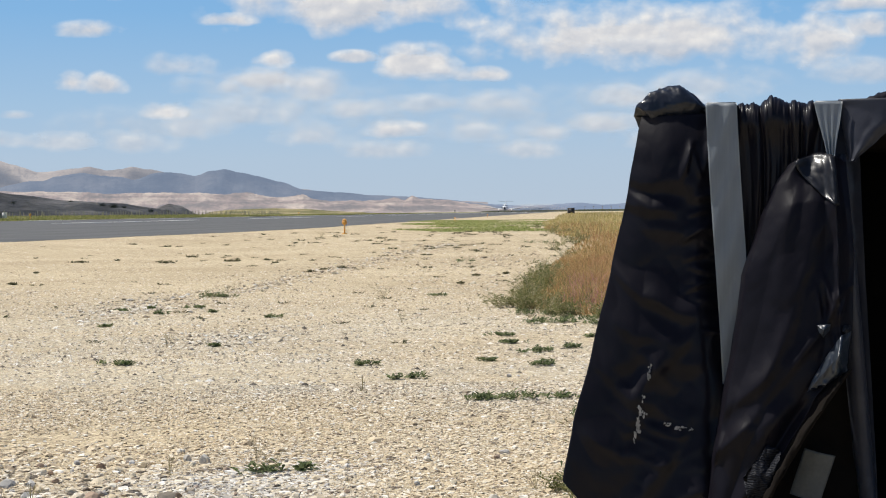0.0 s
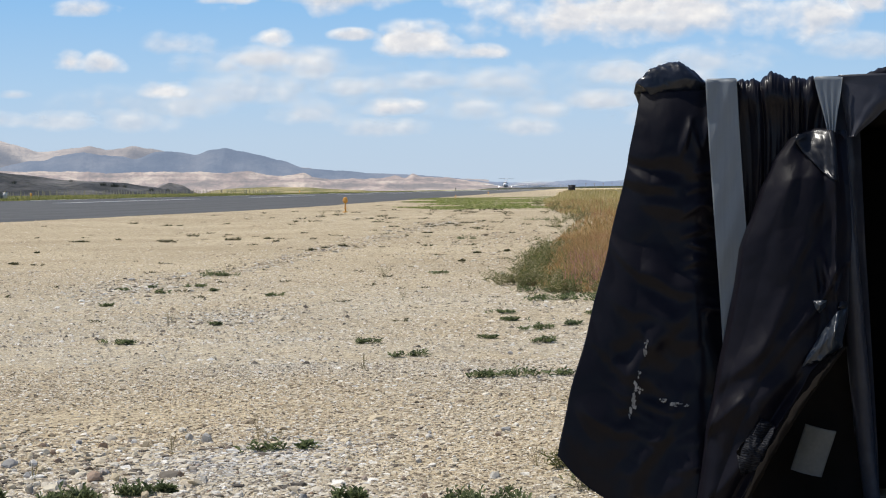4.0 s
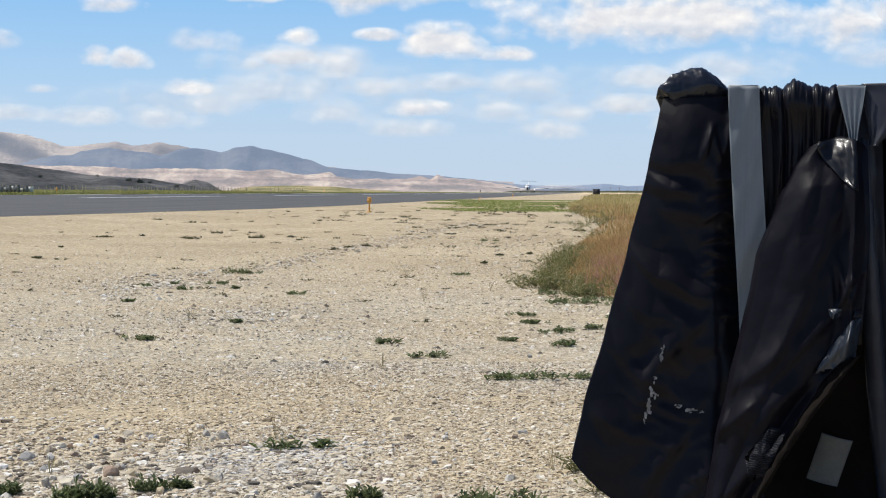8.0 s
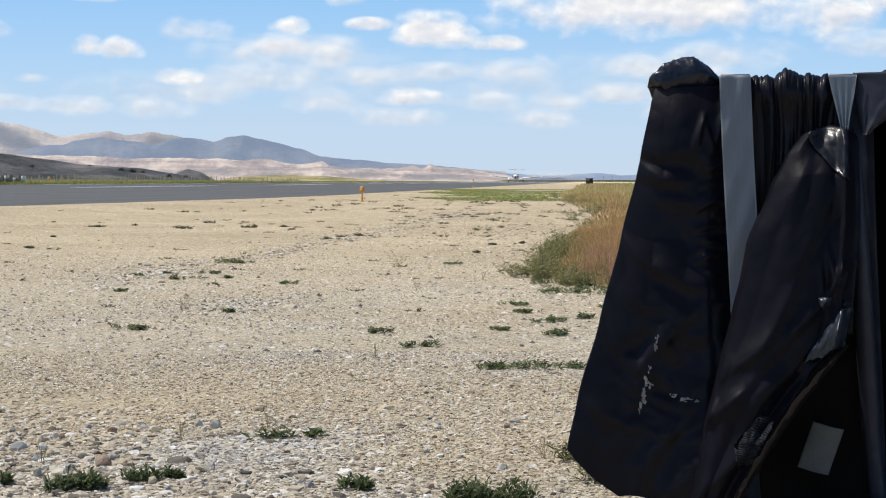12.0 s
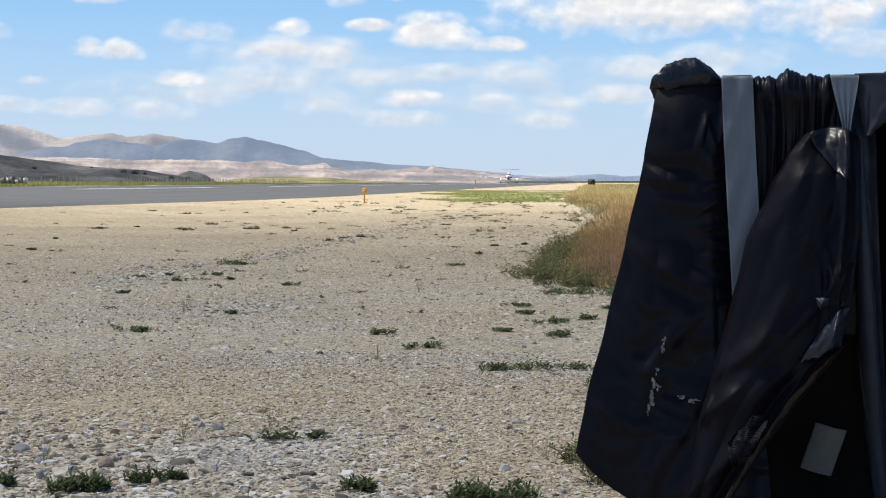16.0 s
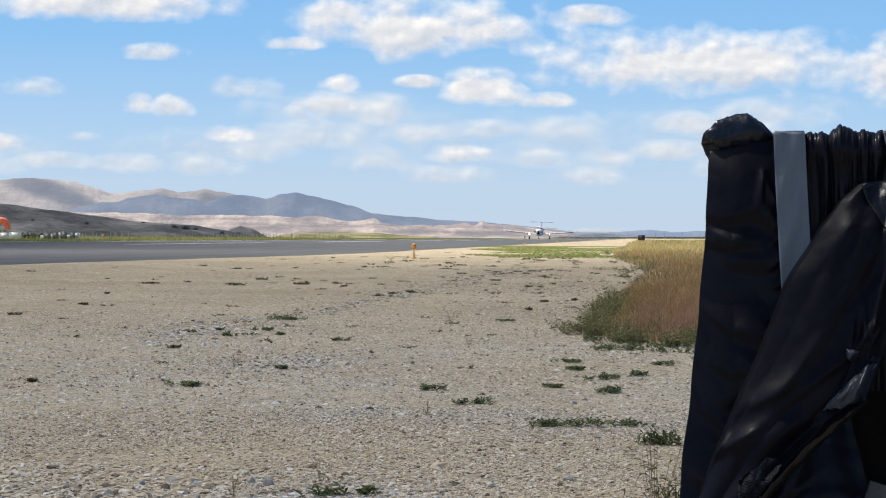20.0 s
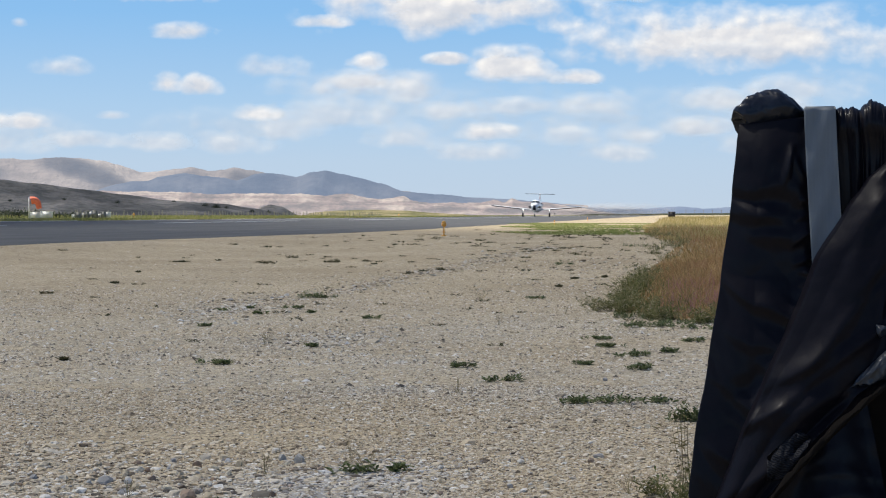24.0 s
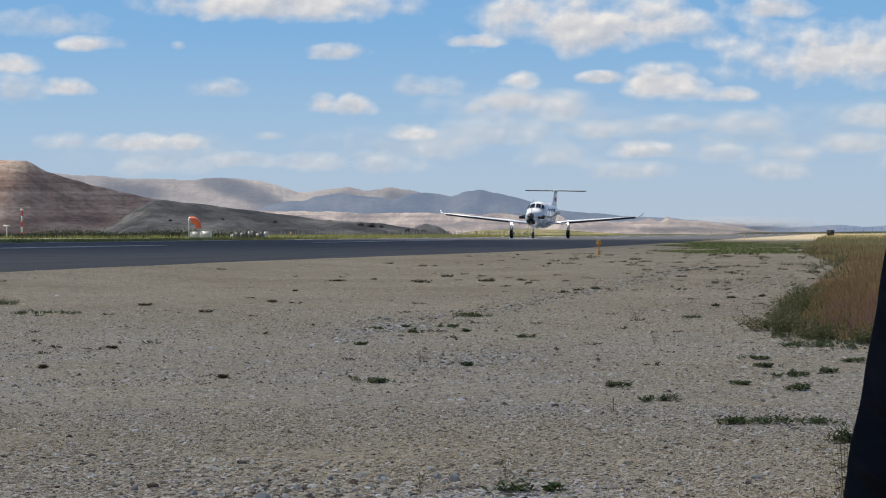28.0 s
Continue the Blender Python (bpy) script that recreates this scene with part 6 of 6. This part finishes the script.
for i, (x, y, w, h) in enumerate(((0.045, 3.08, 0.10, 0.10), (0.02, 3.05, 0.08, 0.07), (0.07, 3.10, 0.10, 0.09), (-0.02, 3.30, 0.08, 0.03))):
    shrub(x, y, w, h, 390 + i, 0.55)
for i in range(14):
    y = 16 + 30 * rng.random()
    shrub(grass_edge(y) + rng.uniform(-0.3, 0.3), y, rng.uniform(0.2, 0.4), rng.uniform(0.08, 0.16), 370 + i)


def bush(az, d, z, w, h, seed):
    rng = np.random.default_rng(seed)
    n = 1000
    p = rng.normal(0, 1, (n, 3)) * (w / 3.2, w / 3.2, h / 3.4) + (0, 0, h * 0.30)
    p[:, 2] = np.abs(p[:, 2])
    q = rng.normal(0, 1, (n, 2, 3)) * w * 0.045
    verts = np.stack([p, p + q[:, 0], p + q[:, 1]], 1).reshape(-1, 3)
    t = thing("bush", pose(d * math.sin(radians(az)), d * math.cos(radians(az)), z), "small dark bush on the hillside", "bush", "bushes on the hillside")
    ob = new("crown", mesh_of("crown", verts.tolist(), [(3 * i, 3 * i + 1, 3 * i + 2) for i in range(n)], BUSHLEAF))
    ob.parent = t
    part("trunk", rod_bm((0, 0, -1.0), (0, 0, h * 0.3), w * 0.05, w * 0.03, 6), WOOD, t)


for i, (az, el, w, h) in enumerate(((-14.0, 0.26, 5.5, 3.6), (-14.35, 0.30, 4.5, 3), (-15.3, 0.42, 3, 2.4), (-12.9, 0.12, 3.5, 3), (-12.4, 0.10, 3, 2.6), (-17.0, 0.40, 3, 2.2), (-18.6, 0.5, 2.6, 2), (-20.2, 0.45, 3, 2.2), (-13.7, 0.24, 3, 2.4))):
    s = 0.02
    crest = math.tan(radians(profile(DARK_CREST, az))) * 1000
    while s < 1 and (-3 + (crest + 3) * s ** 1.1) / (1000 - DARK_D + DARK_D * s) < math.tan(radians(el)):
        s += 0.01
    bush(az, 1000 - DARK_D + DARK_D * s, -3 + (crest + 3) * s ** 1.1 - 0.3, w * 0.62, h * 0.62, 20 + i)
for i in range(26):
    bush(-25.6 + 0.29 * i + 0.12 * math.sin(i * 7.0), 225 + 40 * math.sin(i * 2.3) ** 2, 0.0, 2.0 + 0.8 * math.sin(i * 3.1), 0.9 + 0.3 * math.sin(i * 5.7), 60 + i)


# ---- gravel ----
def stone_shape(rng, detail=1):
    """A low rounded lump of 20 or so faces."""
    bm = bmesh.new()
    bmesh.ops.create_icosphere(bm, subdivisions=1 if detail == 1 else 2, radius=1)
    off = Vector((rng.uniform(0, 50), 0, 0))
    for v in bm.verts:
        v.co = v.co * (1 + 0.22 * noise.noise(v.co * 1.3 + off))
    # broken flats
    for k in range(rng.choice((7, 9, 12))):
        way = Vector((rng.gauss(0, 1), rng.gauss(0, 1), rng.gauss(0, 0.8))).normalized()
        stop = rng.uniform(0.48, 0.82)
        for v in bm.verts:
            over_by = v.co.dot(way) - stop
            if over_by > 0:
                v.co -= way * over_by
    for v in bm.verts:
        v.co.z *= 0.85
    return bm


def loose_stones():
    rng = random.Random(11)
    kinds = []
    for i in range(12):
        bm = stone_shape(rng, 2)
        me = bpy.data.meshes.new("stone")
        bm.to_mesh(me)
        bm.free()
        me.materials.append(STONE)
        kinds.append(me)

    def put(x, y, w, h):
        ob = new("stone", rng.choice(kinds))
        ob.parent = ground
        s = w / 2
        ob.matrix_basis = pose(x, y, lay(x, y) + h * 0.25, rng.uniform(-20, 20), rng.uniform(-20, 20), rng.uniform(0, 360)) @ Matrix.Diagonal((s, s * rng.uniform(0.7, 0.95), h * 0.85, 1))
    for x, y, w, h in ((-0.849, 3.19, 0.041, 0.022), (-0.812, 3.20, 0.027, 0.016), (-0.894, 3.08, 0.033, 0.019), (-0.926, 3.07, 0.023, 0.021), (-0.974, 3.12, 0.020, 0.013), (-1.033, 3.53, 0.017, 0.014), (-1.019, 3.53, 0.015, 0.012), (-1.057, 3.37, 0.036, 0.016),
                       (-1.051, 3.49, 0.030, 0.013), (-1.014, 3.38, 0.022, 0.015), (-0.659, 3.14, 0.040, 0.015), (-0.749, 3.69, 0.036, 0.022), (-0.789, 3.72, 0.022, 0.016), (-0.829, 3.85, 0.025, 0.014), (-0.858, 3.63, 0.019, 0.015), (-0.845, 3.49, 0.019, 0.013),
                       (-0.853, 3.36, 0.022, 0.010), (-0.893, 3.32, 0.029, 0.011), (-0.913, 3.30, 0.028, 0.012), (-0.940, 3.61, 0.023, 0.016), (-0.895, 3.58, 0.023, 0.009), (-0.981, 3.43, 0.018, 0.010), (-0.897, 3.16, 0.020, 0.012), (-0.983, 3.25, 0.032, 0.013),
                       (-0.839, 3.08, 0.026, 0.016), (-0.913, 3.74, 0.028, 0.010), (-0.940, 3.49, 0.023, 0.011), (-1.148, 3.62, 0.023, 0.011), (-1.072, 3.65, 0.024, 0.010), (-0.14, 3.8, 0.03, 0.012), (-0.14, 3.18, 0.024, 0.014), (-0.05, 4.35, 0.02, 0.01), (-0.19, 5.55, 0.02, 0.012)):
        put(x, y, w, h)
    for i in range(250):
        y = 2.85 + 1.0 * rng.random() ** 1.3
        a = radians(rng.triangular(-25, 2, -19))
        w = rng.choice((0.009, 0.010, 0.012, 0.013, 0.016, 0.019))
        put(y * math.sin(a), y * math.cos(a), w, w * rng.uniform(0.45, 0.75))


def gravel(name, n, r0, r1, size, seed, label, keep=None, place=None, fine=True, material=None):
    """Many pebbles in one mesh: low domes with uneven corners."""
    rng = np.random.default_rng(seed)
    ring = [(math.cos(2 * math.pi * k / 5), math.sin(2 * math.pi * k / 5)) for k in range(5)]
    if fine:
        turned = [(math.cos(2 * math.pi * (k + 0.5) / 5), math.sin(2 * math.pi * (k + 0.5) / 5)) for k in range(5)]
        unit_v = np.array([(x, y, -0.1) for x, y in ring] + [(0.78 * x, 0.78 * y, 0.62) for x, y in turned] + [(0, 0, 0.92)])
        unit_f = np.array([t for k in range(5) for t in ((k, (k + 1) % 5, 5 + k), ((k + 1) % 5, 5 + (k + 1) % 5, 5 + k), (5 + k, 5 + (k + 1) % 5, 10))])
    else:
        unit_v = np.array([(x, y, -0.1) for x, y in ring] + [(0.1, 0, 1.15)])
        unit_f = np.array([(k, (k + 1) % 5, 5) for k in range(5)])
    if place is None:
        m = int(n * (1.8 if keep else 1))
        r = np.sqrt(rng.uniform(r0 * r0, r1 * r1, m)) if r1 < 6 else r0 + (r1 - r0) * rng.random(m) ** (1.0 if r1 < 15 else 1.5)
        a = np.radians(rng.uniform(-26.5, 7, m))
        x, y = r * np.sin(a), r * np.cos(a)
        if keep:
            ok = [noise.noise(Vector((p * keep, q * keep, seed))) + 0.6 * k > -0.02 for p, q, k in zip(x.tolist(), y.tolist(), rng.random(m).tolist())]
            x, y = x[ok], y[ok]
        x, y = x[:n], y[:n]
    else:
        x, y = place(rng, n)
    n = len(x)
    z = np.array([lay(p, q) for p, q in zip(x.tolist(), y.tolist())])
    s = size * np.exp(rng.normal(0, 0.42, n))
    spin = rng.uniform(0, 2 * np.pi, n)
    v = unit_v[None] * (1 + rng.uniform(-0.42, 0.42, (n, len(unit_v), 1)))
    v = v * np.stack([s, s * rng.uniform(0.62, 1.0, n), s * rng.uniform(0.30, 0.56, n)], 1)[:, None]
    c, d = np.cos(spin)[:, None], np.sin(spin)[:, None]
    v = np.stack([v[..., 0] * c - v[..., 1] * d, v[..., 0] * d + v[..., 1] * c, v[..., 2]], -1)
    v += np.stack([x, y, z + 0.05 * s], 1)[:, None]
    f = (unit_f[None] + (np.arange(n) * len(unit_v))[:, None, None]).reshape(-1, 3)
    me = bpy.data.meshes.new(name)
    me.vertices.add(v.shape[0] * v.shape[1])
    me.vertices.foreach_set("co", v.reshape(-1).astype(np.float32))
    me.loops.add(f.size)
    me.loops.foreach_set("vertex_index", f.reshape(-1).astype(np.int32))
    me.polygons.add(len(f))
    me.polygons.foreach_set("loop_start", np.arange(0, f.size, 3, dtype=np.int32))
    me.polygons.foreach_set("use_smooth", np.zeros(len(f), dtype=bool))
    me.materials.append(material or GRAVEL)
    me.update(calc_edges=True)
    me.validate()
    return tagged(new(name, me), label, "gravel", kind="stuff")


loose_stones()
gravel("gravel", 135000, 2.7, 5.4, 0.0027, 1, "mixed tan and grey pebbles lying loose", 1.3)
gravel("gravel", 82000, 5.0, 12.5, 0.0036, 2, "mixed tan and grey pebbles lying loose", 0.6, None, False)
gravel("gravel", 72000, 6.2, 36, 0.0048, 3, "mixed tan and grey pebbles lying loose", 0.5, None, False)


def coarse(rng, n):
    y = 2.8 + 1.2 * rng.random(n) ** 1.5
    return y * np.tan(np.radians(rng.triangular(-26, -19, -3, n))), y


gravel("gravel", 7500, 2.8, 3.9, 0.0052, 5, "coarser pale cobbles and pebbles", None, coarse)


def berm(rng, n):
    """A broken, wavering line of stones."""
    y = 8.6 + 18 * rng.random(3 * n) ** 1.2
    y = y[np.sin(y * 2.1) + 0.8 * np.sin(y * 5.3 + 1) + rng.normal(0, 0.7, 3 * n) > 0.1][:n]
    n = len(y)
    x = np.interp(y, (8.6, 10.2, 10.9, 11.4, 12.6, 14.7, 16, 20, 26), (-2.2, -2.4, -2.3, -2.06, -2.11, -2.14, -2.02, -1.9, -1.7)) 
    return x + rng.normal(0, 0.03 + 0.006 * y, n) * rng.choice((0.5, 1.0, 2.0), n), y + rng.normal(0, 0.3, n)


gravel("gravel", 5200, 8, 26, 0.0076, 4, "line of coarser stones in the sand", None, berm)
gravel("gravel", 350, 8, 26, 0.0080, 14, "line of coarser pale stones in the sand", None, berm, True, PALE)


def spill(rng, n):
    """Where the line of stones has slid down into a wide patch."""
    k = rng.random(n)
    return np.where(k < 0.6, -2.36 + rng.normal(0, 0.17, n), -1.35 + rng.normal(0, 0.16, n)), np.where(k < 0.6, 10.1 + rng.normal(0, 0.6, n), 7.3 + rng.normal(0, 0.32, n))


gravel("gravel", 1700, 6, 12, 0.0054, 16, "patch of pale stones slid down from the line", None, spill)
gravel("gravel", 200, 6, 12, 0.0056, 17, "patch of chalky stones slid down from the line", None, spill, True, PALE)


def stony(rng, n):
    return -0.75 + rng.normal(0, 0.36, n), 16.5 + rng.normal(0, 3.0, n)


gravel("gravel", 1500, 8, 26, 0.0078, 15, "stones strewn over the sand beside the dry grass", None, stony)


def chips(rng, n):
    x = -0.60 + rng.normal(0, 0.10, n)
    return x, 3.47 + 0.5 * (x + 0.6) + rng.normal(0, 0.14, n)


gravel("gravel", 3600, 3, 4, 0.0030, 6, "patch of chalky pale stone chips", None, chips, True, PALE)


# ---- what moves ----
def motions():
    rolled = ((0, 652), (4, 646), (7, 633), (9, 615), (11, 593), (13, 571), (15, 538), (17, 494), (19, 444), (20, 418), (21, 391), (23, 343), (24, 313), (25, 267), (26, 231), (27, 189), (28, 145.3))
    walk(aircraft, [(t, pose(RUN_MID, y, 0.0)) for t, y in rolled])
    for ob, x, behind, high in dust:
        walk(ob, [(t, pose(RUN_MID + x + 0.05 * t, y + behind, high * 0.45)) for t, y in rolled])
    walk(propeller, [(k * 0.1, BANK @ pose(0, -4.75, 1.72, 0, 73.0 * k, 0)) for k in range(281)])
    swing = ((0, -1.2), (1, -1.3), (2, -0.4), (3, 0.1), (4, -0.2), (7, 0.2), (8, 0.0), (9, -0.3), (10, -0.3), (11, -0.7), (12, -0.6), (14, -1.6), (15, -2.3), (16, -1.6), (17, -4.0), (18, -7.0), (19, -8.1), (20, -9.3), (21, -8.1), (23, -6.3), (24, -6.2), (25, -7.7), (26, -6.9), (27, -5.5), (28, -5.1))
    walk(drape, [(t, Matrix.Translation(DRAPE_AT) @ pose(0, 0, 0, 0, a, 0)) for t, a in swing])
    sway = ((0, 0.2), (2, 0.8), (4, 1.6), (7, 2.8), (9, 2.8), (11, 3.3), (13, 3.2), (15, 3.4), (17, 7.4), (18, 9.8), (20, 12.6), (23, 12.8), (25, 13.2), (28, 12.5))
    walk(sleeve, [(t, Matrix.Translation(SLEEVE_AT) @ pose(0, 0, 0, 0, a, 0)) for t, a in sway])
    # the shadow of the cloud overhead creeps outward over the gravel
    creep = ((0, -340), (11, -318), (12, -283), (13, -276), (14, -269), (15, -259), (17, -258), (18.5, -255), (20, -247), (24, -231), (26, -205), (28, -172))
    walk(near_cloud, [(t, Matrix.Translation(over(-20, y))) for t, y in creep])
    walk(dense_cloud, [(t, Matrix.Translation(over(0, y, 880.0))) for t, y in ((0, -520), (22, -345), (24.5, -310), (25.5, -300), (26.5, -262), (28, -160))])
    walk(late_cloud, [(t, Matrix.Translation(over(x, 70, 860.0))) for t, x in ((0, -900), (14, -420), (16, -320), (18, -270), (24, -260), (28, -254))])
    drift = ((0, -238), (1, -190), (2, -135), (3.0, -98), (4.0, -50), (12, 40), (14, 120), (16, 240), (28, 900))
    walk(veil_cloud, [(t, Matrix.Translation(over(x, 60, 820.0))) for t, x in drift])
    for ob, az, e, d in clouds:
        walk(ob, [(t, pose(d * math.sin(radians(az + s)), d * math.cos(radians(az + s)), e, 0, 0, -az)) for t, s in ((0, 0.3), (28, 0.0))])


motions()
